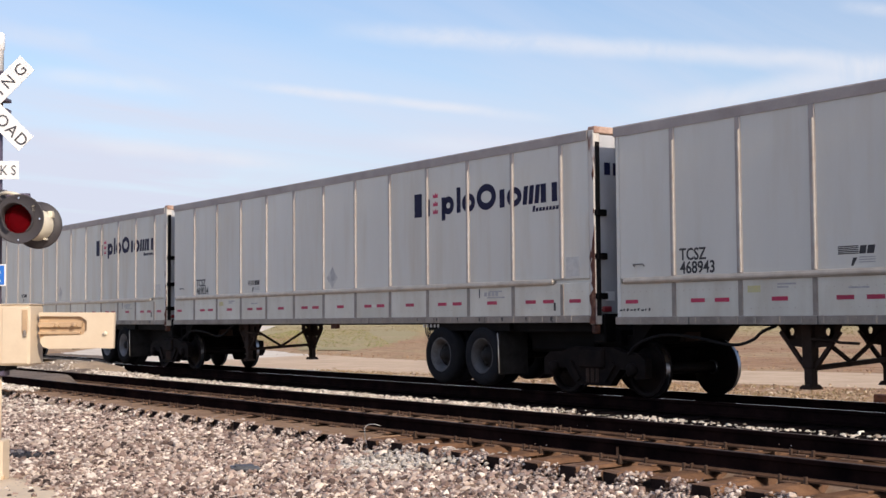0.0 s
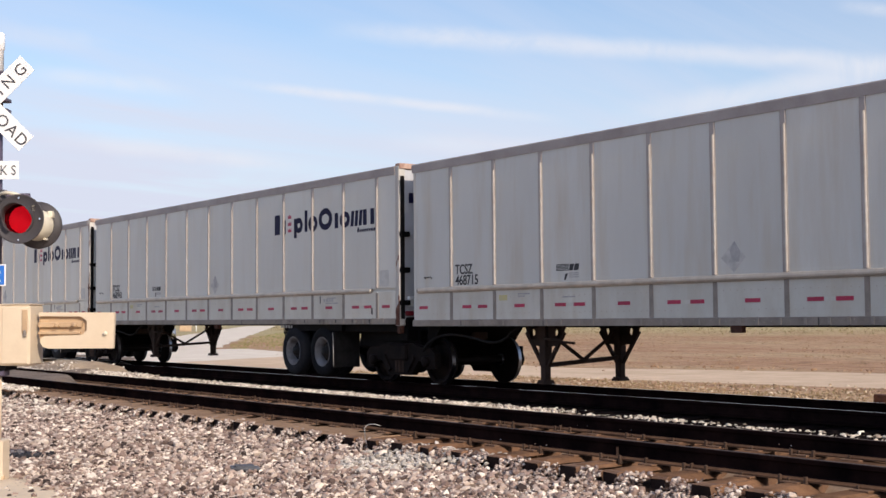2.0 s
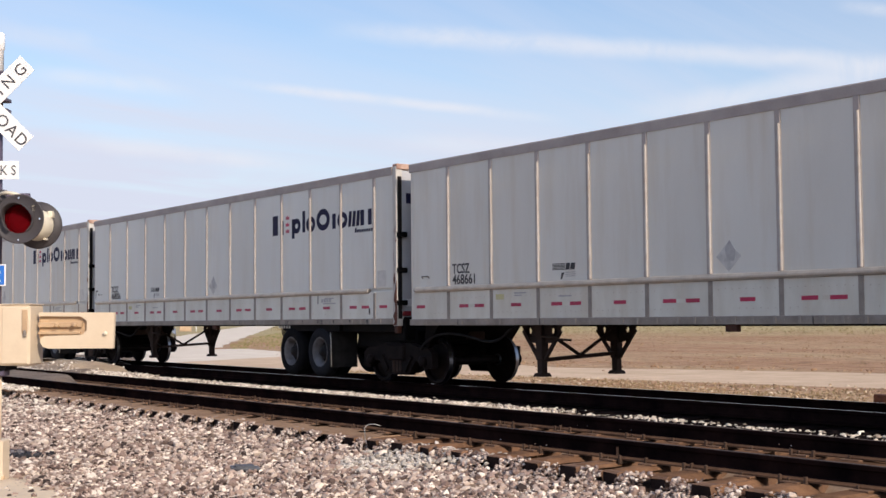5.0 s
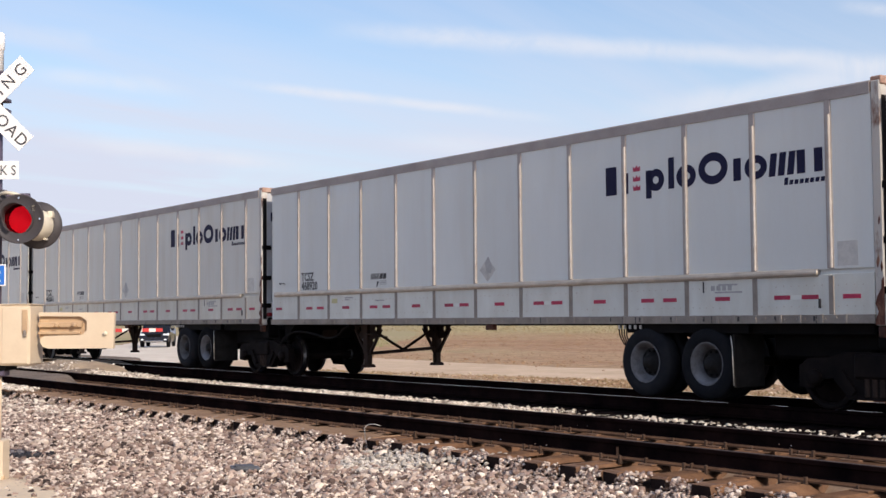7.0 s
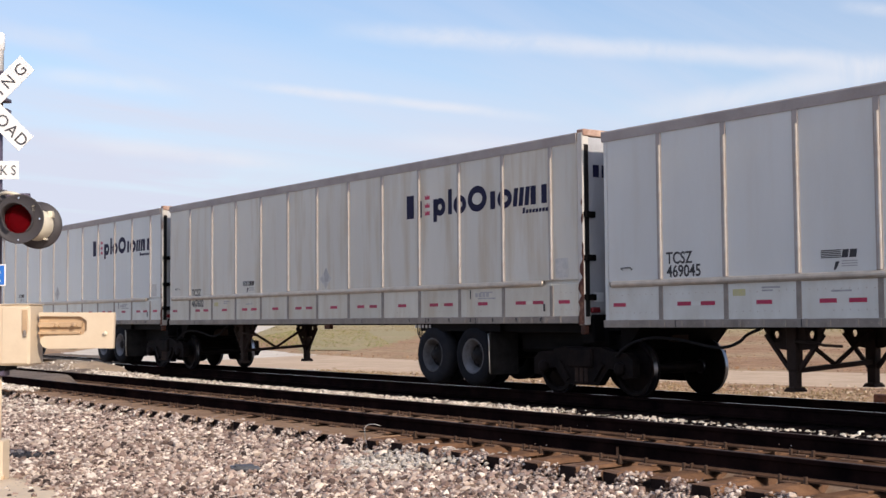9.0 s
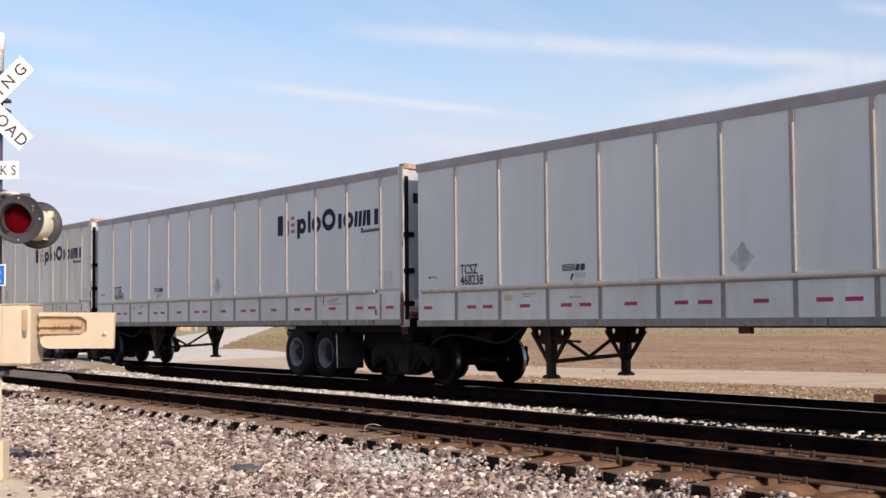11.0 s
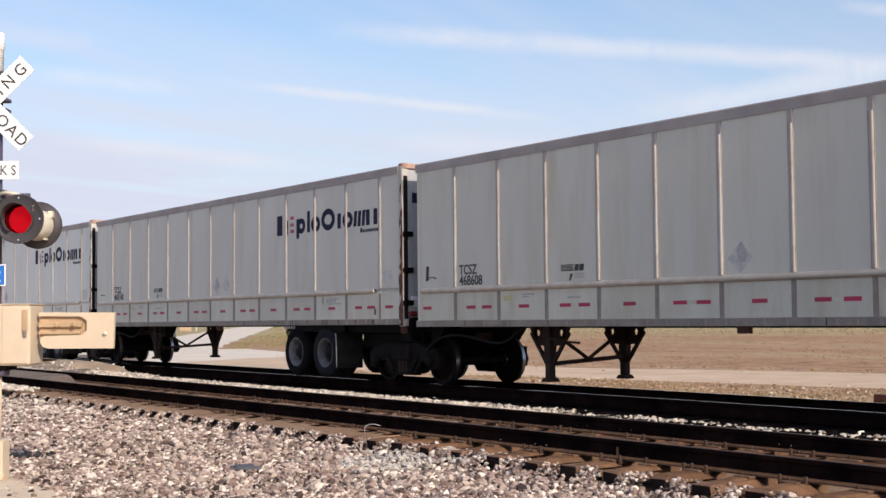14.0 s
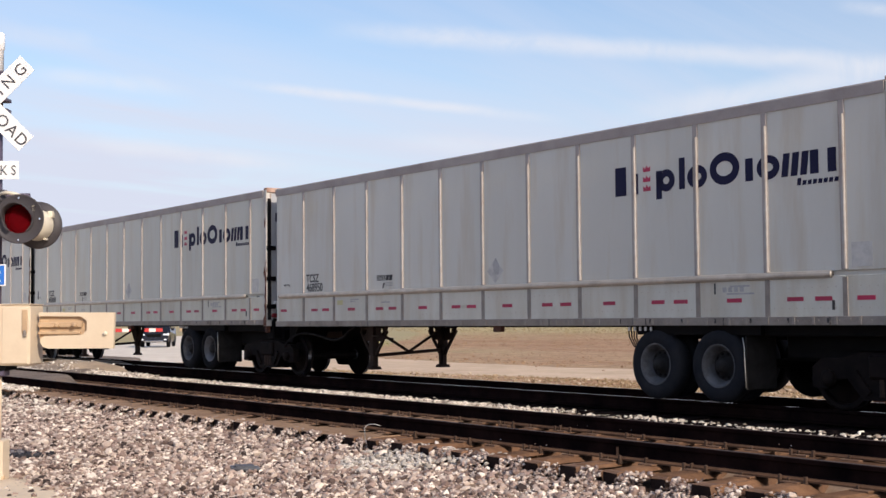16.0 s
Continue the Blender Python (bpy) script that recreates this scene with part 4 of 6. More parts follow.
p = scatter(1500, -37.5, -31.4, 11.3, 13.2, lambda x, y: rs.uniform(size=len(x)) < np.clip((x + 36.5) / 6.0, 0.03, 1) * np.where(y < 12.1, 0.9, 0.12))
stones("mound_stones", p, np.clip(rs.lognormal(-3.9, 0.5, len(p)), 0.010, 0.07), lambda x, y: max(mound_z(x, y), bed_z(y)), PALE, "pale stones on the flank of the mound", 22)
# larger pale lumps at the crossing's edge
p = scatter(8000, -36.5, -22, 7.6, 13.2, lambda x, y: (road_side(x, y) > -1.6) & (road_side(x, y) < np.where(y < 9, 2.2, 0.3)) & (np.abs(y - TRACK_A) > 1.0))
stones("crossing_edge_stones", p, np.clip(rs.lognormal(-3.8, 0.4, len(p)), 0.012, 0.06), lambda x, y: heap(x, y) + (0.02 if y < 9 else 0.05), PALE, "pale stone lumps along the edge of the crossing", 6)


# ---- the train ----
LEN, HALF = 15.384, 1.26
Z0, Z1 = 1.093, 4.015
RIBS = [1.188 + 1.2192 * i for i in range(12)]
SIDE = -HALF


def crown(s, x, z, w):
    h = w * 0.62
    return s.prism([(x - w / 2, z - h / 2), (x + w / 2, z - h / 2), (x + w / 2, z + h * 0.35), (x + w * 0.22, z), (x, z + h / 2), (x - w * 0.22, z), (x - w / 2, z + h * 0.35)], "y", SIDE - 0.004, SIDE + 0.002)


def ring(s, x, z, rx, rz, t, a0=0, a1=360, y0=None, y1=None):
    """A flat oval band, or a piece of one, on the side wall."""
    y0, y1 = SIDE - 0.004 if y0 is None else y0, SIDE + 0.002 if y1 is None else y1
    n = 24
    v, f = [], []
    for i in range(n):
        u = radians(a0 + (a1 - a0) * i / n)
        for y in (y0, y1):
            v += [(x + rx * math.cos(u), y, z + rz * math.sin(u)), (x + (rx - t) * math.cos(u), y, z + (rz - t) * math.sin(u))]
    for i in range(n):
        a, b = 4 * i, 4 * ((i + 1) % n)
        f += [(a, b, b + 1, a + 1), (a + 2, a + 3, b + 3, b + 2), (a, a + 2, b + 2, b), (a + 1, b + 1, b + 3, a + 3)]
    s.add(v, f)
    return s


def flat(s, x0, x1, z0, z1, slant=0.0, y=None):
    y = SIDE if y is None else y
    return s.prism([(x0, z0), (x1, z0), (x1 + slant, z1), (x0 + slant, z1)], "y", y - 0.004, y + 0.002)


def tyre_shape(x, y0, y1, z, r):
    w = y1 - y0
    return Shape().lathe([(y0 + w * 0.12, 0.29), (y0 + 0.005, 0.33), (y0, 0.40), (y0 + w * 0.10, r - 0.02), (y0 + w * 0.2, r), (y1 - w * 0.2, r), (y1 - w * 0.10, r - 0.02), (y1, 0.40), (y1 - 0.005, 0.33), (y1 - w * 0.12, 0.29)], "y", (x, 0, z), 28, False)


def trailer():
    """A railway-coupled highway trailer: front at x = 0, rear at x = LEN, its visible side towards -y."""
    root = tagged(new("road_rail_trailer"), "dirty white ribbed road-rail trailer coupled on railway bogies", "trailer", "trailers of the train")
    # box: far wall, front wall, floor
    s = Shape().box(0.03, LEN - 0.06, HALF - 0.06, HALF - 0.02, Z0 + 0.12, Z1 - 0.16).box(0.03, 0.09, -HALF + 0.02, HALF - 0.06, Z0 + 0.1, Z1 - 0.1).box(0.09, LEN - 0.06, -HALF + 0.06, HALF - 0.06, Z0 + 0.02, Z0 + 0.14)
    s.box(0.09, LEN - 0.06, -HALF + 0.035, -HALF + 0.06, Z0 + 0.1, Z1 - 0.1)
    part("body", s, PANEL, root, "dull white box walls and floor")
    s = Shape().prism([(-HALF + 0.02, Z1 - 0.02), (-HALF + 0.3, Z1 + 0.012), (HALF - 0.3, Z1 + 0.012), (HALF - 0.02, Z1 - 0.02), (HALF - 0.02, Z1 - 0.05), (-HALF + 0.02, Z1 - 0.05)], "x", 0.02, LEN - 0.05)
    part("roof", s, ROOF, root, "grey aluminium roof sheet")
    for y, k in ((-HALF, 1), (HALF, -1)):
        part("top_rail", Shape().prism([(y - 0.014 * k, Z1 - 0.155), (y - 0.02 * k, Z1 - 0.02), (y - 0.008 * k, Z1), (y + 0.05 * k, Z1), (y + 0.05 * k, Z1 - 0.155)], "x", 0.0, LEN - 0.16), TOPRAIL, root, "dull grey top rail")
        bot = part("bottom_rail", Shape().prism([(y - 0.012 * k, Z0), (y - 0.016 * k, Z0 + 0.105), (y + 0.03 * k, Z0 + 0.12), (y + 0.06 * k, Z0 + 0.12), (y + 0.06 * k, Z0)], "x", 0.0, LEN - 0.16), BOTRAIL, root, "dull grey riveted bottom rail")
        if k == 1:
            rv = Shape()
            jit = random.Random(21)
            for i in range(96):
                x = 0.15 + i * 0.156 + jit.uniform(-0.03, 0.03)
                z = Z0 + jit.uniform(0.03, 0.07)
                rv.cbox(x - 0.009, x + 0.009, y - 0.024, y - 0.010, z, z + 0.018, 0.004)
            tagged(part("rivets", rv, BOTRAIL, bot), kind="stuff")
            clip = Shape().cbox(-0.022, 0.022, y - 0.021, y - 0.010, Z0 + 0.006, Z0 + 0.112, 0.004).data("rail_clip", BOTRAIL)
            seam = Shape().box(-0.006, 0.006, y - 0.0185, y - 0.010, Z0 + 0.004, Z0 + 0.105).data("rail_seam", BLACKINK)
            for i in range(41):
                part("rail_clip", clip, BOTRAIL, bot, at=(0.55 + i * 0.357 + jit.uniform(-0.05, 0.05), 0, 0))
                if jit.random() < 0.22:
                    part("rail_seam", seam, BLACKINK, bot, at=(0.46 + i * 0.357 + jit.uniform(-0.07, 0.07), 0, 0))
            slot = Shape().box(0, 0.03, y - 0.018, y - 0.008, Z0 + 0.03, Z0 + 0.09).data("drain_slot", BLACKINK)
            for i in range(7):
                part("drain_slot", slot, BLACKINK, bot, at=(10.6 + i * 0.62, 0, 0))
    # side panels between the ribs, above and below the rub rail
    edges = [0.10] + RIBS + [LEN - 0.15]
    up, low = {}, {}
    for a, b in zip(edges, edges[1:]):
        w = round(b - a, 3)
        if w not in up:
            up[w] = Shape().cbox(0.006, w - 0.006, SIDE + 0.0, SIDE + 0.03, 1.76, Z1 - 0.13, 0.004).data("panel", PANEL)
            low[w] = Shape().cbox(0.006, w - 0.006, SIDE - 0.004, SIDE + 0.03, Z0 + 0.1, 1.70, 0.004).data("lower_panel", LOWER)
        part("panel", up[w], PANEL, root, at=(a, 0, 0))
        part("lower_panel", low[w], LOWER, root, at=(a, 0, 0))
    rib_up = Shape().prism([(-0.058, SIDE + 0.002), (-0.054, SIDE - 0.006), (0.044, SIDE - 0.006), (0.048, SIDE + 0.002)], "z", 1.77, Z1 - 0.14).data("rib", RIBBASE)
    ridge = Shape().prism([(-0.026, SIDE - 0.006), (-0.020, SIDE - 0.026), (0.014, SIDE - 0.030), (0.026, SIDE - 0.024), (0.034, SIDE - 0.006)], "z", 1.78, Z1 - 0.33).data("rib_ridge", RIB)
    cap = Shape().cbox(-0.05, 0.042, SIDE - 0.014, SIDE + 0.002, Z1 - 0.34, Z1 - 0.14, 0.006).data("rib_cap", TOPRAIL)
    rib_low = Shape().prism([(-0.045, SIDE + 0.0), (-0.035, SIDE - 0.014), (0.035, SIDE - 0.014), (0.045, SIDE + 0.0)], "z", Z0 + 0.11, 1.68).data("lower_rib", BOTRAIL)
    for x in RIBS:
        rb = part("rib", rib_up, RIBBASE, root, at=(x, 0, 0))
        part("rib_ridge", ridge, RIB, rb, "sunlit aluminium ridge")
        part("rib_cap", cap, TOPRAIL, rb)
        part("lower_rib", rib_low, BOTRAIL, root, at=(x, 0, 0))
    rv = Shape()
    for i in range(124):
        x = 0.16 + i * 0.1212
        for z in (1.305, 1.565):
            if noise.noise(Vector((x * 0.8, z * 9, 3))) < -0.12:
                continue
            z += 0.006 * math.sin(i * 2.4)
            rv.box(x - 0.006, x + 0.006, SIDE - 0.008, SIDE, z - 0.006, z + 0.006)
    tagged(part("panel_rivets", rv, RUBRAIL, root), kind="stuff")
    # rub rail, rounded, with turned-in ends
    s = Shape().prism([(SIDE + 0.0, 1.675), (SIDE - 0.035, 1.685), (SIDE - 0.05, 1.71), (SIDE - 0.05, 1.735), (SIDE - 0.035, 1.765), (SIDE + 0.0, 1.775)], "x", 0.19, LEN - 0.985)
    rub = part("rub_rail", s, RUBRAIL, root, "rounded aluminium rub rail")
    for x in (0.19, LEN - 0.985):
        part("end_cap", Shape().lathe([(-0.012, 0.012), (-0.006, 0.045), (0.006, 0.045), (0.012, 0.012)], "x", (x, SIDE - 0.008, 1.725), 12), BLACKINK if x < 1 else RUBRAIL, rub)
    for y in (-1, 1):
        part("post_stub", Shape().cbox(LEN - 0.135, LEN - 0.035, y * (HALF - 0.06) - 0.055, y * (HALF - 0.06) + 0.055, Z0 - 0.17, Z0 - 0.02, 0.02), RUST, root, "rust-eaten post stub")
        part("tail_lamp", Shape().cbox(LEN - 0.03, LEN + 0.035, y * 1.06 - 0.085, y * 1.06 + 0.085, 1.25, 1.335, 0.015), TAILRED, root, "dark red tail lamp")
    # front corner posts and rear frame
    for y in (-1, 1):
        part("front_corner_post", Shape().prism([(0.0, y * (HALF - 0.03)), (0.035, y * HALF), (0.10, y * HALF), (0.10, y * (HALF - 0.08)), (0.0, y * (HALF - 0.08))], "z", Z0, Z1 - 0.10), PANEL, root)
        rear = part("rear_corner_post", Shape().cbox(LEN - 0.15, LEN - 0.02, y * HALF - 0.008 if y < 0 else y * HALF - 0.13, y * HALF + 0.13 if y < 0 else y * HALF + 0.008, Z0 - 0.03, Z1 - 0.005, 0.012), POST, root, "cream corner post streaked with rust")
        for z in (1.44, 2.04, 2.70):
            part("hinge", Shape().cbox(LEN - 0.05, LEN + 0.045, y * (HALF - 0.10) - 0.10, y * (HALF - 0.10) + 0.10, z, z + 0.095, 0.01), FRAME, rear)
        part("door_seal", Shape().cbox(LEN - 0.026, LEN - 0.008, y * (HALF - 0.066) - 0.044, y * (HALF - 0.066) + 0.044, Z0 + 0.10, Z1 - 0.19, 0.006), RUBBER, rear, "black rubber door seal")
    part("rear_header", Shape().cbox(LEN - 0.16, LEN - 0.0, -HALF, HALF, Z1 - 0.06, Z1 + 0.045, 0.012), HEADER, root, "faded pink-brown rear header")
    part("front_header", Shape().cbox(0.0, 0.10, -HALF, HALF, Z1 - 0.12, Z1 + 0.005, 0.012), TOPRAIL, root)
    part("rear_sill", Shape().cbox(LEN - 0.24, LEN + 0.02, -1.12, 1.12, Z0 - 0.30, Z0 + 0.13, 0.02), FRAME, root, "black rear sill")
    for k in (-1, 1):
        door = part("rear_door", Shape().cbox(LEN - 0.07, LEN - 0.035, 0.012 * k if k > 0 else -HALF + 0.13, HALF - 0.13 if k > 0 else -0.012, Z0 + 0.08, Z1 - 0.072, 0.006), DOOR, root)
        for y in (0.35, 0.80):
            part("lock_rod", Shape().rod((LEN - 0.012, y * k, Z0 + 0.1), (LEN - 0.012, y * k, Z1 - 0.09), 0.017, 8), RIB, door)
    for a, b in ((-1.04, -0.92), (-0.86, -0.76), (-0.66, -0.58), (-0.50, -0.32), (-0.24, -0.16)):
        part("door_emblem", Shape().box(LEN - 0.036, LEN - 0.031, a, b, 3.33, 3.52), NAVY, root, "dark blue emblem bar")
    part("door_label", Shape().box(LEN - 0.036, LEN - 0.031, -1.05, -0.86, 1.42, 1.56), SIGN, root, "small white label")
    # emblem on the side: plain dark shapes with three small red crowns
    x, base, xh, cap_h = 10.446, 2.990, 3.29, 3.41
    for a, b, z0, z1 in ((0.10, 0.33, base, cap_h), (0.46, 0.58, base, xh), (0.945, 1.055, 2.885, xh), (1.395, 1.505, base, cap_h + 0.02), (2.60, 2.73, base, xh), (3.66, 3.79, base, xh), (3.93, 4.06, base, xh)):
        part("emblem_bar", flat(Shape(), x + a, x + b, z0, z1), NAVY, root)
    for cx, rx, rz, t, cz in ((1.145, 0.165, 0.158, 0.105, 3.14), (1.735, 0.185, 0.160, 0.105, 3.14), (2.235, 0.265, 0.220, 0.118, 3.20), (2.985, 0.190, 0.160, 0.105, 3.14)):
        part("emblem_oval", ring(Shape(), x + cx, cz, rx, rz, t), NAVY, root)
    for a in (3.20, 3.35, 3.50):
        part("emblem_bar", flat(Shape(), x + a, x + a + 0.105, base, xh, 0.04), NAVY, root)
    for z in (3.345, 3.20, 3.065):
        part("emblem_crown", crown(Shape(), x + 0.755, z, 0.145), RED, root, "small red crown shape")
    for i in range(8):
        part("emblem_small_bar", flat(Shape(), x + 3.45 + i * 0.082, x + 3.45 + i * 0.082 + 0.058, 2.862, 2.92 + (0.035 if i == 0 else 0.0), 0.012), NAVY, root)
    # second small emblem: stacked bars
    for i in range(5):
        part("line_emblem", flat(Shape(), 3.98, 4.28 - 0.0 * i, 2.035 - i * 0.022, 2.047 - i * 0.022), BLACKINK, root)
    part("line_emblem", flat(Shape(), 4.29, 4.38, 1.945, 2.045, 0.02), BLACKINK, root)
    part("line_emblem", flat(Shape(), 4.40, 4.50, 1.945, 2.045, 0.02), BLACKINK, root)
    part("line_emblem", Shape().prism([(4.20, 1.90), (4.26, 1.90), (4.20, 1.80), (4.17, 1.80)], "y", SIDE - 0.004, SIDE + 0.002), BLACKINK, root)
    for z in (1.905, 1.875, 1.845):
        part("line_emblem", flat(Shape(), 4.29, 4.52, z - 0.008, z + 0.004), GREYINK, root)
    # reflective strips along the lower panels
    strips = [0.34]
    for i, r in enumerate(RIBS[:-1]):
        strips += [r + 0.45, r + 0.89] if i % 2 == 0 else [r + 0.655]
    strips += [RIBS[-1] + 0.30]
    strip_mesh = Shape().box(-0.13, 0.13, SIDE - 0.008, SIDE - 0.002, 1.395, 1.45).data("reflector", RED)
    for x in strips:
        part("reflector", strip_mesh, RED, root, at=(x, 0, 0))
    strip_mesh = Shape().box(-0.11, 0.11, SIDE - 0.007, SIDE - 0.002, 1.395, 1.45).data("white_reflector", LOWER)
    for x in strips[2::3]:
        part("white_reflector", strip_mesh, LOWER, root, at=(x - 0.22, 0, 0))
    # placards and stickers
    part("placard_mark", Shape().prism([(7.40, 2.0), (7.62, 2.20), (7.84, 2.0), (7.62, 1.80)], "y", SIDE - 0.003, SIDE + 0.002), SILVER, root, "faded diamond placard patch")
    part("placard_mark", Shape().prism([(7.56, 2.10), (7.64, 2.22), (7.74, 2.08), (7.72, 1.94), (7.60, 1.93)], "y", SIDE - 0.006, SIDE + 0.002), GREYINK, root, "torn grey placard remains")
    part("sticker", Shape().box(RIBS[1] + 0.12, RIBS[1] + 0.34, SIDE - 0.006, SIDE, 1.51, 1.60), YELLOW, root, "faded yellow sticker")
    for a, b, z in ((RIBS[1] + 0.62, RIBS[1] + 0.92, 1.60), (RIBS[1] + 0.62, RIBS[1] + 0.80, 1.56), (RIBS[2] + 0.50, RIBS[2] + 0.80, 1.53), (RIBS[9] + 0.52, RIBS[9] + 1.0, 1.50), (RIBS[9] + 0.58, RIBS[9] + 0.92, 1.60)):
        part("marking", flat(Shape(), a, b, z, z + 0.022, 0.0, SIDE - 0.004), GREYINK, root)
    part("marking", flat(Shape(), RIBS[9] + 0.30, RIBS[9] + 0.325, 1.51, 1.66, 0.0, SIDE - 0.004), BLACKINK, root)
    for i in range(4):
        part("marking", flat(Shape(), RIBS[9] + 0.45 + i * 0.10, RIBS[9] + 0.52 + i * 0.10, 1.535, 1.60, 0.0, SIDE - 0.004), GREYINK, root)
    part("sticker", Shape().box(RIBS[11] + 0.10, RIBS[11] + 0.40, SIDE - 0.003, SIDE, 1.80, 2.10), SILVER, root, "worn grey square sticker")
    part("placard_holder", Shape().cbox(RIBS[11] - 0.20, RIBS[11] - 0.16, SIDE - 0.015, SIDE, 1.28, 1.40, 0.004), BLACKINK, root)
    part("grab_handle", Shape().tube([(0.40, SIDE, 1.93), (0.40, SIDE - 0.03, 1.96), (0.60, SIDE - 0.03, 1.96), (0.60, SIDE, 1.93)], 0.008, 6), BLACKINK, root)
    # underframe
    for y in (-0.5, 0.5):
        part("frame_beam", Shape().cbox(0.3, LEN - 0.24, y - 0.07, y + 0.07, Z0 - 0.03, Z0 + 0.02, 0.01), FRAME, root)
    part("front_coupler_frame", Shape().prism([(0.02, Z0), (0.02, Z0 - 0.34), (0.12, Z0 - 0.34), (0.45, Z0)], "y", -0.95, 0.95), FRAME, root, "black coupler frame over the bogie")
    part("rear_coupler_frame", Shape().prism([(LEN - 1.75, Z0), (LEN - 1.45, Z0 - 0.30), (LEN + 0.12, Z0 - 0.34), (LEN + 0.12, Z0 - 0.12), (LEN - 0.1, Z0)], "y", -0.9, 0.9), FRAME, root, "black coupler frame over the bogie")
    part("tongue", Shape().cbox(LEN - 0.1, LEN + 0.75, -0.18, 0.18, Z0 - 0.30, Z0 - 0.12, 0.02), GEAR, root)
    part("air_hose", Shape().tube(smooth_path([(0.08, -1.10, Z0 - 0.44), (0.25, -1.11, Z0 - 0.31), (0.55, -1.12, Z0 - 0.20), (0.9, -1.12, Z0 - 0.15), (1.3, -1.10, Z0 - 0.17), (1.65, -1.08, Z0 - 0.22), (1.95, -1.08, Z0 - 0.27), (2.2, -1.06, Z0 - 0.27), (2.42, -1.04, Z0 - 0.20), (2.55, -1.02, Z0 - 0.10), (2.75, -0.98, Z0 - 0.02)]), 0.022, 8), RUBBER, root, "black air hose")
    # landing gear
    gear = part("landing_gear", Shape().beam((3.17, -0.80, 0.52), (3.17, 0.80, 0.60), 0.11, 0.06).beam((3.17, -0.72, 0.98), (3.17, 0.0, 0.58), 0.045, 0.045).beam((3.17, 0.72, 0.98), (3.17, 0.0, 0.58), 0.045, 0.045), GEAR, root, "dark brown steel landing gear")
    for y in (-0.82, 0.82):
        part("leg", Shape().cbox(3.09, 3.25, y - 0.075, y + 0.075, 0.52, Z0, 0.012).cbox(3.105, 3.235, y - 0.06, y + 0.06, 0.29, 0.53, 0.01), GEAR, gear)
        part("foot", Shape().prism([(3.07, 0.25), (3.27, 0.25), (3.27, 0.266), (3.225, 0.31), (3.115, 0.31), (3.07, 0.266)], "y", y - 0.11, y + 0.11), GEAR, gear)
        # gusset plate with two round holes, built from pieces round the holes
        s = Shape()
        for k in (-1, 1):
            pts = [(3.17 + k * 0.06, Z0), (3.17 + k * 0.20, Z0), (3.17 + k * 0.20, 0.80), (3.17 + k * 0.06, 0.78)]
            s.prism(pts, "y", y - 0.012, y + 0.012)
            ring(s, 3.17 + k * 0.29, Z0 - 0.10, 0.10, 0.105, 0.055, 0, 360, y - 0.012, y + 0.012)
            s.prism([(3.17 + k * 0.36, Z0), (3.17 + k * 0.52, Z0), (3.17 + k * 0.31, 0.80), (3.17 + k * 0.19, 0.80), (3.17 + k * 0.19, 0.92), (3.17 + k * 0.30, 0.91)], "y", y - 0.012, y + 0.012)
            s.box(min(3.17 + k * 0.19, 3.17 + k * 0.40), max(3.17 + k * 0.19, 3.17 + k * 0.40), y - 0.012, y + 0.012, Z0 - 0.035, Z0)
            s.beam((3.17 + k * 0.47, y, Z0 - 0.10), (3.17 + k * 0.07, y, 0.52), 0.05, 0.05)
        part("gusset", s, GEAR, gear)
    part("crank_handle", Shape().tube([(3.25, -0.90, 0.90), (3.6, -0.92, 0.89), (3.72, -0.92, 0.86), (4.0, -0.92, 0.85)], 0.020, 6), GEAR, gear)
    part("lamp_box", Shape().cbox(7.50, 7.71, -HALF + 0.03, -HALF + 0.12, Z0 - 0.10, Z0, 0.01), RUST, root, "small brown box under the floor")
    # highway wheels, lifted clear of the rails
    s = Shape()
    for y in (-0.55, 0.55):
        s.box(10.7, 13.4, y - 0.06, y + 0.06, Z0 - 0.20, Z0 - 0.06)
    s.box(10.9, 13.2, -1.2, -1.12, Z0 - 0.13, Z0)
    slider = part("slider_frame", s, FRAME, root)
    for i in range(5):
        part("slider_hole", Shape().box(10.72 + i * 0.11, 10.76 + i * 0.11, -1.215, -1.19, Z0 - 0.075, Z0 - 0.02), SILVER, slider)
    for x in (11.27, 12.46):
        part("axle", Shape().rod((x, -1.1, 0.55), (x, 1.1, 0.55), 0.065, 12), FRAME, root)
        part("hanger", Shape().prism([(x - 0.55, Z0 - 0.1), (x - 0.35, Z0 - 0.1), (x - 0.40, 0.5), (x + 0.1, 0.45), (x + 0.1, 0.62), (x - 0.3, 0.72)], "y", -0.56, -0.44), FRAME, root)
        for y0, y1 in ((-1.235, -0.965), (-0.93, -0.66), (0.66, 0.93), (0.965, 1.235)):
            ty = part("tyre", tyre_shape(x, y0, y1, 0.545, 0.495), TYRE, root)
            if abs(y0) > 0.96 or abs(y1) > 0.96:
                k = -1 if y0 < 0 else 1
                yo = y0 if k < 0 else y1
                part("wheel", Shape().lathe([(yo - k * 0.016, 0.300), (yo - k * 0.012, 0.285), (yo - k * 0.05, 0.262), (yo - k * 0.11, 0.225), (yo - k * 0.17, 0.20)], "y", (x, 0, 0.545), 28, False), RIM, ty)
                # disc colour holds the shade deep in the wheel's dish
                part("wheel_hub", Shape().lathe([(yo - k * 0.165, 0.203), (yo - k * 0.17, 0.15), (yo - k * 0.13, 0.135), (yo - k * 0.11, 0.10), (yo - k * 0.05, 0.085), (yo - k * 0.04, 0.0005)], "y", (x, 0, 0.545), 24, False), HUB, ty)
                nuts = Shape()
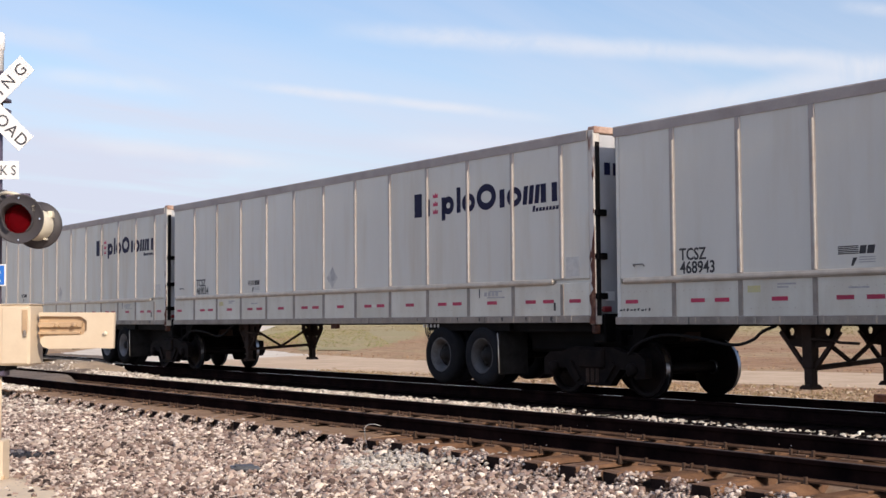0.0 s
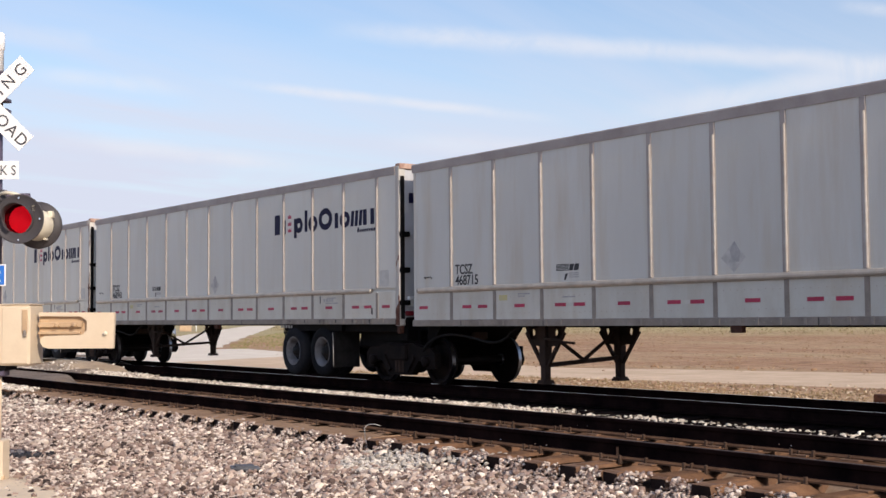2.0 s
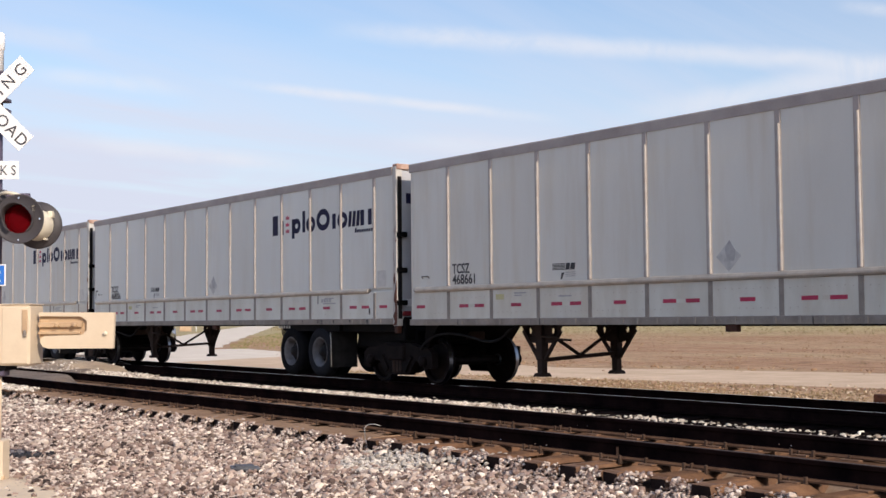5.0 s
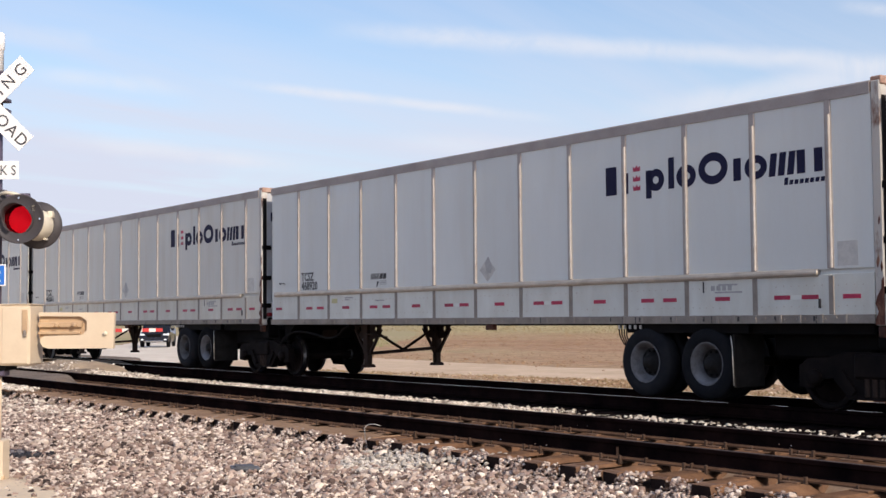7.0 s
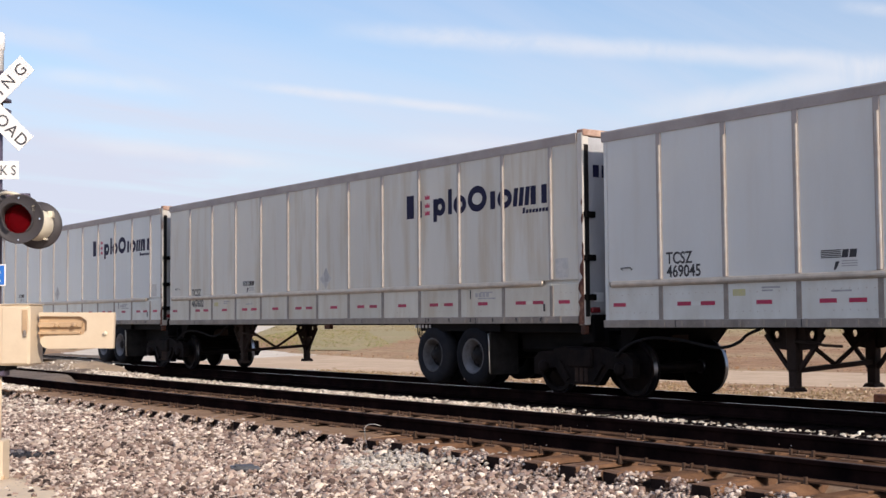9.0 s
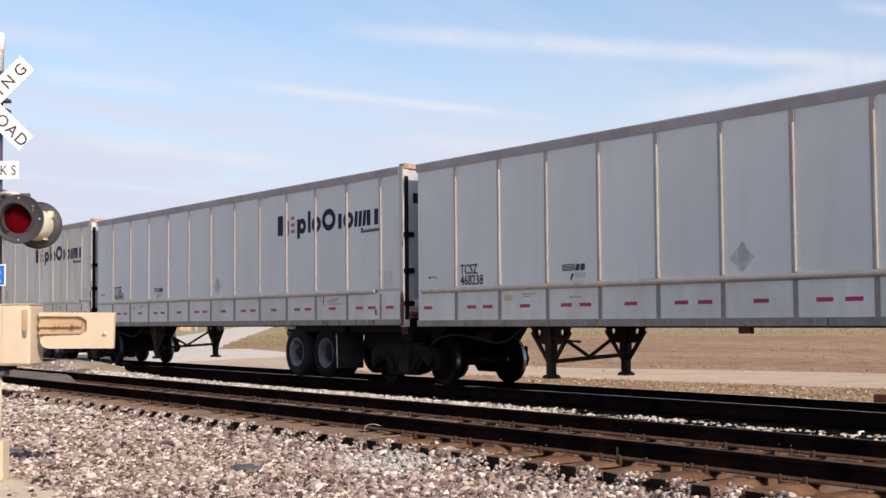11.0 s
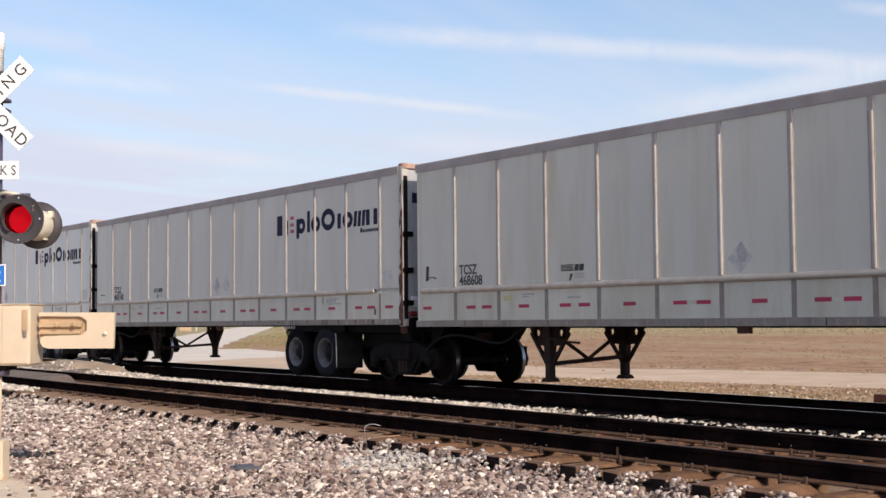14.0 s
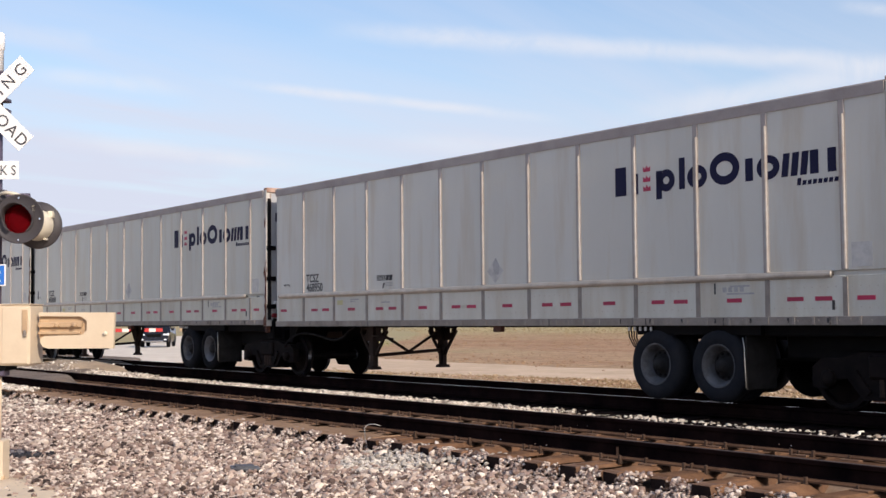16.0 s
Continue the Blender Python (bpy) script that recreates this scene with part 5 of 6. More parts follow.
                for i in range(10):
                    w = math.pi * i / 5
                    nuts.lathe([(yo - k * 0.19, 0.018), (yo - k * 0.155, 0.018)], "y", (x + 0.165 * math.cos(w), 0, 0.545 + 0.165 * math.sin(w)), 6)
                tagged(part("wheel_nuts", nuts, FRAME, ty), kind="stuff")
    for y in (-0.95, 0.95):
        part("mud_flap", Shape().cbox(12.96, 12.99, y - 0.30, y + 0.30, 0.24, 0.95, 0.008), FLAP, root, "dusty black rubber mud flap")
        if y < 0:
            # pale tube paints the sun on the flap's edge
            part("flap_edge", Shape().tube([(12.975, y - 0.302, 0.27), (12.965, y - 0.304, 0.55), (12.955, y - 0.302, 0.80), (12.93, y - 0.300, 0.93)], 0.007, 6), SILVER, root, "sunlit edge of the mud flap, painted pale")
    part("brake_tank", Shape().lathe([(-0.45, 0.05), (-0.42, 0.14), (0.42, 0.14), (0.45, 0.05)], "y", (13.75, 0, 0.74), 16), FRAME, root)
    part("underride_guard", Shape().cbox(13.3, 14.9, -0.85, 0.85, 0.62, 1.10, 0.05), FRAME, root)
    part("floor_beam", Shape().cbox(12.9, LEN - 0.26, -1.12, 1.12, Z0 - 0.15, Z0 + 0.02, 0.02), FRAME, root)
    hoses = Shape()
    for i in range(4):
        hoses.tube([(10.55 + i * 0.06, -1.05, Z0 - 0.02), (10.58 + i * 0.05, -1.06, Z0 - 0.17), (10.66 + i * 0.04, -1.05, Z0 - 0.30), (10.85 + i * 0.02, -1.0, Z0 - 0.40)], 0.011, 5)
    part("brake_hoses", hoses, RUBBER, root)
    return root


def bogie():
    """A two-axle railway bogie that carries the ends of two trailers; its middle at x = 0."""
    root = tagged(new("railway_bogie"), "grimy black two-axle railway bogie between trailers", "bogie", "bogies of the train")
    for y in (-1.0, 1.0):
        pts = [(-1.14, 0.30), (-1.14, 0.56), (-1.0, 0.66), (-0.70, 0.67), (-0.45, 0.74), (0.45, 0.74), (0.70, 0.67), (1.0, 0.66), (1.14, 0.56), (1.14, 0.30), (0.92, 0.28), (0.80, 0.40), (0.62, 0.42), (0.38, 0.16), (-0.38, 0.16), (-0.62, 0.42), (-0.80, 0.40), (-0.92, 0.28)]
        k = 1 if y > 0 else -1
        if y > 0:
            pts = [(max(-1.0, min(1.0, a)), b) for a, b in pts]
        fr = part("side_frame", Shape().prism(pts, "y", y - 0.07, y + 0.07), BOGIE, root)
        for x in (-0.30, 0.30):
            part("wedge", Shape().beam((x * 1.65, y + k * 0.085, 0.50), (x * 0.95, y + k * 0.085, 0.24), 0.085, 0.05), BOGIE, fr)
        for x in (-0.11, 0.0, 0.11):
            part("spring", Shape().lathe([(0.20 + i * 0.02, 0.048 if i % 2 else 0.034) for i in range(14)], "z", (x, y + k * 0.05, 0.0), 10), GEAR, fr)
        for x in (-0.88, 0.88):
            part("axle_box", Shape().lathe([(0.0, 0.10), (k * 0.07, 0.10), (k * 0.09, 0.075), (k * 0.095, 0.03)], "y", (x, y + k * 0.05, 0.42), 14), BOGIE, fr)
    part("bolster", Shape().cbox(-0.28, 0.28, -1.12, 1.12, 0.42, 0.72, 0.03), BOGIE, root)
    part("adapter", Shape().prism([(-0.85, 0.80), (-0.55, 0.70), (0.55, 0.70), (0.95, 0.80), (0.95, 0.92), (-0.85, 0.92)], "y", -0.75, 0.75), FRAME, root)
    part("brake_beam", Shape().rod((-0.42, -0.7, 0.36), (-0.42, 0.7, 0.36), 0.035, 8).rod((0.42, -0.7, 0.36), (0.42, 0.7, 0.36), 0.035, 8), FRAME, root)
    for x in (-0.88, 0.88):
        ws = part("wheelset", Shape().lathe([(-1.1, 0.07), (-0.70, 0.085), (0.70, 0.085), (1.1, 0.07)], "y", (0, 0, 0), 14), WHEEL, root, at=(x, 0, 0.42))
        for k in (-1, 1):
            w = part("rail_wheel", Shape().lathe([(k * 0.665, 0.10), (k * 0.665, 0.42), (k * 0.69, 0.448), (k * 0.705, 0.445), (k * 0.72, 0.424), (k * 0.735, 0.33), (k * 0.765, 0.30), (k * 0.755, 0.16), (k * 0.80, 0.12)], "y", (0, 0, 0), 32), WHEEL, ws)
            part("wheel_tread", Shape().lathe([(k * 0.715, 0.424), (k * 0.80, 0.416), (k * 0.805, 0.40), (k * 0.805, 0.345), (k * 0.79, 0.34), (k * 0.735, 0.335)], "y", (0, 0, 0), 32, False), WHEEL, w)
            # bright ring added to give the axle a glint
            part("axle_collar", Shape().lathe([(k * 0.60, 0.088), (k * 0.60, 0.105), (k * 0.635, 0.105), (k * 0.635, 0.088)], "y", (0, 0, 0), 14, False), TREAD, ws, "bright axle collar added for a glint")
            part("tread_band", Shape().lathe([(k * 0.722, 0.4262), (k * 0.795, 0.4195)], "y", (0, 0, 0), 32, False), TREAD, w, "polished wheel tread")
    return root


PITCH = 15.803
COUNT, FIRST = 17, -3
# where the front of the trailer numbered 0 stands, second by second
SHIFT = [(t, -30.044 - 10.5636 * t) for t in (0.0, 1.5, 3.0, 4.5, 6.0, 7.5, 9.0)] + [(t, -29.705 - 10.5553 * t) for t in (11.3, 12.5, 13.7, 14.9, 16.0)]
NUMBERS = {0: "469034", 1: "468943", 2: "468715", 3: "468856", 4: "468661", 5: "468920", 6: "467602", 7: "469045", 8: "468238", 9: "468340", 10: "468608", 11: "468950"}
DIRTY = [0.28, 0.2, 0.36, 0.16, 0.28, 0.1, 0.66, 0.14, 0.15, 0.34, 0.42, 0.45]
# how high the rust has crept up the rear post
RUSTED = {0: 2.55, 1: 1.6, 2: 2.0, 3: 1.9, 4: 2.2, 5: 1.65, 6: 2.3, 7: 1.7, 8: 2.7, 9: 3.2, 10: 2.3, 11: 1.7}
# paint tone of each trailer: some cool and clean, some yellowed
TONES = [(1.0, 0.985, 0.95), (0.99, 0.98, 0.95), (0.93, 0.935, 0.93), (1.04, 1.05, 1.04), (1.02, 1.01, 0.98), (1.06, 1.10, 1.13), (0.99, 0.965, 0.91), (1.03, 1.05, 1.07), (1.07, 1.09, 1.10), (0.965, 0.955, 0.905), (0.93, 0.925, 0.86), (0.95, 0.945, 0.91)]
model = trailer()
truck = bogie()
trailers, bogies = [], []
for i in range(COUNT):
    k = FIRST + i
    ob = model if i == 0 else copy_thing(model, pose(k * PITCH, TRACK_B, 0))
    trailers.append((ob, k))
    bg = truck if i == 0 else copy_thing(truck, pose(k * PITCH, TRACK_B, 0))
    bogies.append((bg, k))
for ob, k in trailers:
    tone = TONES[k % len(TONES)]
    for o in ob.children_recursive:
        o.color = (*tone, DIRTY[k % len(DIRTY)])
    drop = 0.22 if k == 6 else 0.0      # painted low, on both sides of the rub rail
    words("unit_letters", "TCSZ", 0.235, BLACKINK, ob, (RIBS[0] + 0.115, SIDE - 0.002, 1.985 - drop), fit=0.50, bold=0.004)
    words("unit_number", NUMBERS.get(k, "468943"), 0.235, BLACKINK, ob, (RIBS[0] + 0.12, SIDE - (0.006 if drop else 0.002), 1.80 - drop * 1.32), fit=0.645, bold=0.004)
    crank = {2: 1.12, 6: 1.05, 10: 1.06}.get(k)
    if crank:
        # landing gear not cranked up all the way
        for o in ob.children:
            if o.name.startswith("landing_gear"):
                o.scale.z = crank
                o.location.z = Z0 * (1 - crank)
    # rust creeping up the rear post
    r = random.Random(100 + k)
    top = RUSTED.get(k, 1.8)
    edge = [(LEN - 0.021, Z0 - 0.02), (LEN - 0.021, top)]
    n = max(6, int((top - Z0) / 0.09))
    for i in range(n):
        z = top - (top - Z0) * (i + 0.5) / n
        edge.append((LEN - 0.021 - 0.128 * min(1.0, ((i + 0.5) / n) ** 0.7 * r.uniform(0.35, 1.7)), z))
    edge.append((LEN - 0.148, Z0 - 0.02))
    part("rust_patch", Shape().prism(edge, "y", SIDE - 0.0115, SIDE - 0.004), EATEN, ob, "flaking brown rust")
    for i in range(int(top * 2.5)):
        z, w = r.uniform(1.3, min(3.6, top + 1.0)), r.uniform(0.012, 0.035)
        c = LEN - 0.035 - r.random() ** 2 * 0.08
        part("rust_spot", Shape().prism([(c - w, z), (c - w * 0.3, z - w * 3.1), (min(c + w * 0.6, LEN - 0.023), z - w), (min(c + w, LEN - 0.023), z + w * 0.8), (c + w * 0.2, z + w * 4.2)], "y", SIDE - 0.011, SIDE - 0.004), EATEN, ob)
    if k in (1, 8, 9, 10):
        part("junction_box", Shape().cbox(LEN - 0.034, LEN + 0.02, -1.09, -0.97, 1.53, 1.61, 0.012), SIGN, ob, "small white junction box on the door")
    if k == 1:
        for i in range(9):
            part("marking", flat(Shape(), 0.08 + i * 0.075, 0.11 + i * 0.075 + 0.02 * (i % 3 == 0), 1.285 + 0.006 * (i % 2), 1.31 + 0.008 * (i % 3), 0.01, SIDE - 0.004), BLACKINK, ob)
    if k == 3:
        part("decal", Shape().prism([(0.13, 1.83), (0.16, 1.83), (0.17, 2.03), (0.28, 2.03), (0.28, 2.07), (0.14, 2.07)], "y", SIDE - 0.003, SIDE + 0.002), BLACKINK, ob, "dark angular decal")
    if k == 10:
        part("decal", Shape().prism([(14.92, 1.50), (14.98, 1.50), (15.04, 1.72), (14.92, 1.72)], "y", SIDE - 0.003, SIDE + 0.002), BLACKINK, ob, "dark torn decal")
    if k == 9:
        part("placard_mark", Shape().prism([(7.92, 2.02), (8.10, 2.20), (8.30, 2.04), (8.22, 1.88), (8.02, 1.90)], "y", SIDE - 0.003, SIDE + 0.002), SILVER, ob, "torn silvery placard")
    if k == 10:
        part("decal", flat(Shape(), 0.29, 0.37, 1.90, 2.16, 0.02), BLACKINK, ob, "dark narrow decal")


# ---- the crossing signal by the road ----
def signal():
    root = tagged(new("crossing_signal"), "crossing signal mast with white crossbuck, red lamps and cream gate mechanism", "crossing signal")
    root.matrix_world = pose(-15.15, 4.54, -0.60, 0, 0, YAW)
    part("mast", Shape().lathe([(1.20, 0.062), (4.70, 0.058)], "z", (-0.035, 0, 0), 18), MAST, root)
    part("mast_pedestal", Shape().lathe([(0.40, 0.052), (1.20, 0.052)], "z", (-0.01, 0, 0), 16), CREAM, root, "cream painted lower mast")
    part("mast_cap", Shape().lathe([(4.68, 0.056), (4.93, 0.056), (4.935, 0.066), (5.11, 0.066), (5.13, 0.05)], "z", (-0.03, 0, 0), 16), SIGN, root, "pale mast cap")
    part("mast_foot", Shape().cbox(-0.13, 0.10, -0.13, 0.13, 0.0, 0.46, 0.015), CREAM, root, "cream cable box at the foot")
    part("foot_bolt", Shape().lathe([(0, 0.03), (0.06, 0.03)], "z", (0.09, -0.10, 0.0), 6), CREAMDARK, root)
    # crossbuck: two blades at right angles
    for name, turn, z, text, y in (("crossbuck_blade", -45, 0.0, "CROSSING", -0.115), ("crossbuck_blade", 45, -0.02, "RAILROAD", -0.105)):
        blade = part(name, Shape().cbox(-0.61, 0.61, -0.004, 0.004, -0.118, 0.118, 0.002), SIGN, root, "white reflective crossbuck blade")
        blade.matrix_basis = pose(-0.105 if turn > 0 else -0.095, y, 4.275 + z + (0.05 if turn < 0 else 0.0), 0, turn, 0)
        for half, start, span in (("CROSS", -0.58, 0.50), ("ING", 0.15, 0.40)) if turn < 0 else (("RAIL", -0.57, 0.45), ("ROAD", 0.035, 0.565)):
            words("letters", half, 0.19, SIGNINK, blade, (start, -0.006, -0.065), fit=span, thick=0.0015, spacing=1.6 if half == "ING" else 1.15)
    for z in (4.22, 4.34):
        part("sign_clamp", Shape().cbox(-0.08, 0.10, -0.10, 0.07, z - 0.02, z + 0.02, 0.006), MAST, root)
    plate = part("track_count_sign", Shape().cbox(-0.51, 0.245, -0.094, -0.086, 3.42, 3.63, 0.003), SIGN, root, "white sign that counts the tracks")
    words("letters", "T R A C K S", 0.16, SIGNINK, plate, (-0.475, -0.0965, 3.470), fit=0.685, thick=0.0015)
    blue = part("emergency_sign", Shape().cbox(-0.30, 0.105, -0.094, -0.086, 2.20, 2.45, 0.004), SIGN, root, "small blue notice with a white border")
    part("blue_field", Shape().cbox(-0.285, 0.090, -0.098, -0.092, 2.215, 2.435, 0.002), BLUE, blue)
    for i in range(4):
        part("text_bar", Shape().box(-0.26, 0.03 + 0.02 * (i % 2), -0.1005, -0.097, 2.395 - i * 0.048, 2.415 - i * 0.048), SIGN, blue)
    # cross arm and back-to-back lamps
    part("cross_arm", Shape().rod((-0.36, -0.02, 3.235), (0.36, -0.06, 3.235), 0.028, 10), MAST, root)
    part("junction_clamp", Shape().cbox(-0.10, 0.10, -0.12, 0.10, 3.16, 3.30, 0.015), DISC, root)
    part("arm_elbow", Shape().tube([(0.02, -0.10, 3.25), (0.14, -0.20, 3.26), (0.24, -0.24, 3.24), (0.36, -0.16, 3.20)], 0.020, 8), HOUSING, root, "pale elbow fitting")
    for x, y, z, face in ((0.354, -0.41, 2.94, -1), (0.356, 0.284, 2.918, 1), (-0.374, -0.41, 2.94, -1), (-0.35, 0.284, 2.915, 1)):
        head = part("lamp_housing", Shape().lathe([(y - face * 0.02, 0.185), (y - face * 0.10, 0.185), (y - face * 0.26, 0.165), (y - face * 0.36, 0.12), (y - face * 0.38, 0.05), (y - face * 0.382, 0.0005)], "y", (x, 0, z), 24, False), HOUSING, root, "cream lamp housing")
        # unseen liner added to keep the turned-away lamp from lighting the housing
        part("housing_lining", Shape().lathe([(y - face * 0.01, 0.178), (y - face * 0.10, 0.178), (y - face * 0.25, 0.158), (y - face * 0.35, 0.112), (y - face * 0.36, 0.0005)], "y", (x, 0, z), 24, False), DISC, head, "black lining added against stray lamp light")
        part("backing_disc", Shape().lathe([(y, 0.16), (y, 0.262), (y + face * 0.012, 0.277), (y - face * 0.012, 0.277), (y - face * 0.012, 0.16)], "y", (x, 0, z), 40, False), DISC, head, "round black backing disc")
        # visor: a tube cut away below
        v = Shape()
        n = 28
        for i in range(n + 1):
            w = math.pi * (-0.30 + 1.60 * i / n)
            deep = 0.20 * (0.35 + 0.65 * max(0.0, math.sin(w)) ** 0.7)
            for r in (0.172, 0.166):
                v.v += [(x + r * math.cos(w), y, z + r * math.sin(w)), (x + r * math.cos(w), y + face * deep, z + r * math.sin(w))]
        for i in range(n):
            a, b = 4 * i, 4 * i + 4
            v.f += [(a, a + 1, b + 1, b), (a + 2, b + 2, b + 3, a + 3), (a + 1, a + 3, b + 3, b + 1)]
            v.smooth += [True, True, False]
        part("visor", v, DISC, head, "black visor")
        for wx, wz in ((0.0, 0.235), (0.0, -0.235), (0.235, 0.0)):
            part("disc_bolt", Shape().lathe([(y + face * 0.006, 0.011), (y + face * 0.02, 0.011)], "y", (x + wx, 0, z + wz), 8), CHROME, head)
        part("lens", Shape().lathe([(y - face * 0.0, 0.163), (y + face * 0.022, 0.13), (y + face * 0.034, 0.08), (y + face * 0.038, 0.0005)], "y", (x, 0, z), 28, False), LENS, head, "red roundel lens")
        latch = part("housing_latch", Shape().cbox(x - 0.03 + 0.16, x + 0.03 + 0.16, y - face * 0.05 - 0.05, y - face * 0.05 + 0.05, z + 0.08, z + 0.16, 0.01), HOUSING, head)
        part("housing_hinge", Shape().rod((x + 0.12, y - face * 0.04, z - 0.17), (x + 0.12, y - face * 0.16, z - 0.17), 0.014, 8), HOUSING, head)
    # gate mechanism and counterweight
    box = part("gate_box", Shape().cbox(-0.34, 0.408, -0.16, 0.34, 1.30, 1.985, 0.02), CREAM, root, "cream painted gate mechanism case")
    part("case_door", Shape().cbox(0.09, 0.388, -0.172, -0.155, 1.32, 1.965, 0.01), CREAM, box)
    part("case_side_door", Shape().cbox(-0.33, 0.055, -0.185, -0.155, 1.31, 1.975, 0.012), CREAM, box)
    part("door_strap", Shape().cbox(0.325, 0.383, -0.19, -0.165, 1.66, 1.93, 0.005), CREAMDARK, box)
    part("padlock", Shape().cbox(0.34, 0.375, -0.205, -0.17, 1.62, 1.70, 0.008), BOTRAIL, box)
    part("case_lid", Shape().cbox(-0.345, 0.412, -0.165, 0.345, 1.985, 1.998, 0.005), CREAM, box)
    part("case_underside", Shape().cbox(-0.30, 0.12, -0.12, 0.30, 1.24, 1.30, 0.01), FRAME, box)
    part("mounting_bracket", Shape().cbox(-0.10, 0.10, -0.10, 0.10, 1.18, 1.32, 0.01), MAST, root)
    # counterweight arm: slotted plate, seen on edge of the case
    arm = part("counterweight_plate", Shape().prism([(0.45, 1.90), (1.318, 1.892), (1.305, 1.482), (0.56, 1.485), (0.50, 1.505), (0.465, 1.56), (0.47, 1.60), (0.52, 1.63), (0.95, 1.64), (1.0, 1.69), (1.0, 1.80), (0.93, 1.85), (0.45, 1.855)], "y", 0.02, 0.09), CREAM, root, "cream counterweight plate with a long slot")
    # slot parts in darker cream, which paints the recess's shade
    part("slot_back", Shape().cbox(0.44, 0.99, 0.075, 0.115, 1.60, 1.86, 0.006), CREAMDARK, arm)
    part("slot_bar", Shape().cbox(0.44, 0.94, 0.03, 0.085, 1.725, 1.79, 0.008), CREAMDARK, arm)
    part("slot_bar", Shape().cbox(0.44, 0.92, 0.03, 0.085, 1.645, 1.68, 0.008), CREAMDARK, arm)
    for x in (0.66, 0.86):
        part("arm_bolt", Shape().lathe([(0.04, 0.026), (-0.01, 0.026), (-0.02, 0.014)], "y", (x, 0, 1.75), 8), CREAMDARK, arm)
    part("plate_bolt", Shape().lathe([(0.02, 0.022), (-0.015, 0.022), (-0.02, 0.01)], "y", (1.22, 0, 1.655), 8), HOUSING, arm)
    # incandescent lamp that turns its lit face out and away, behind the lens
    lamp_face = part("lamp_insert", Shape().lathe([(-0.006, 0.148), (-0.006, 0.0005)], "y", (0, 0, 0), 24, False), LAMPRED, root, "lit lamp face behind the red lens")
    part("lamp_back", Shape().lathe([(0.006, 0.148), (0.006, 0.0005)], "y", (0, 0, 0), 24, False), DISC, lamp_face)
    lamp_face.location = (0.354, -0.265, 2.94)
    return root, lamp_face


signal_mast, flasher = signal()
tagged(part("concrete_footing", Shape().cbox(-0.42, 0.42, -0.42, 0.42, -0.32, 0.0, 0.03), mat("footing_concrete", (0.55, 0.45, 0.33), 0.9, 0.0, (0.46, 0.37, 0.27), 4, 0.2, 30, 0.4)), "sandy concrete footing under the signal mast", "footing").matrix_world = pose(-15.15, 4.54, -0.60, 0, 0, YAW)

# ---- beyond the train: gate arm, waiting car, tie pile ----
def far_gate():
    root = tagged(new("crossing_gate"), "lowered crossing gate with a red and white striped arm", "crossing gate")
    root.matrix_world = pose(-49.5, 19.2, -0.45, 0, 0, 62)
    part("gate_post", Shape().lathe([(0.0, 0.07), (4.4, 0.065)], "z", (-2.9, 0, 0), 12), MAST, root)
    part("gate_case", Shape().cbox(-3.1, -2.7, -0.3, 0.1, 0.9, 1.6, 0.02), CREAM, root)
    for i in range(18):
        part("arm_stripe", Shape().cbox(-2.7 + i * 0.26, -2.7 + (i + 1) * 0.26, -0.02, 0.02, 1.19, 1.33, 0.004), REDPAINT if i % 2 else WHITEPAINT, root)
    return root


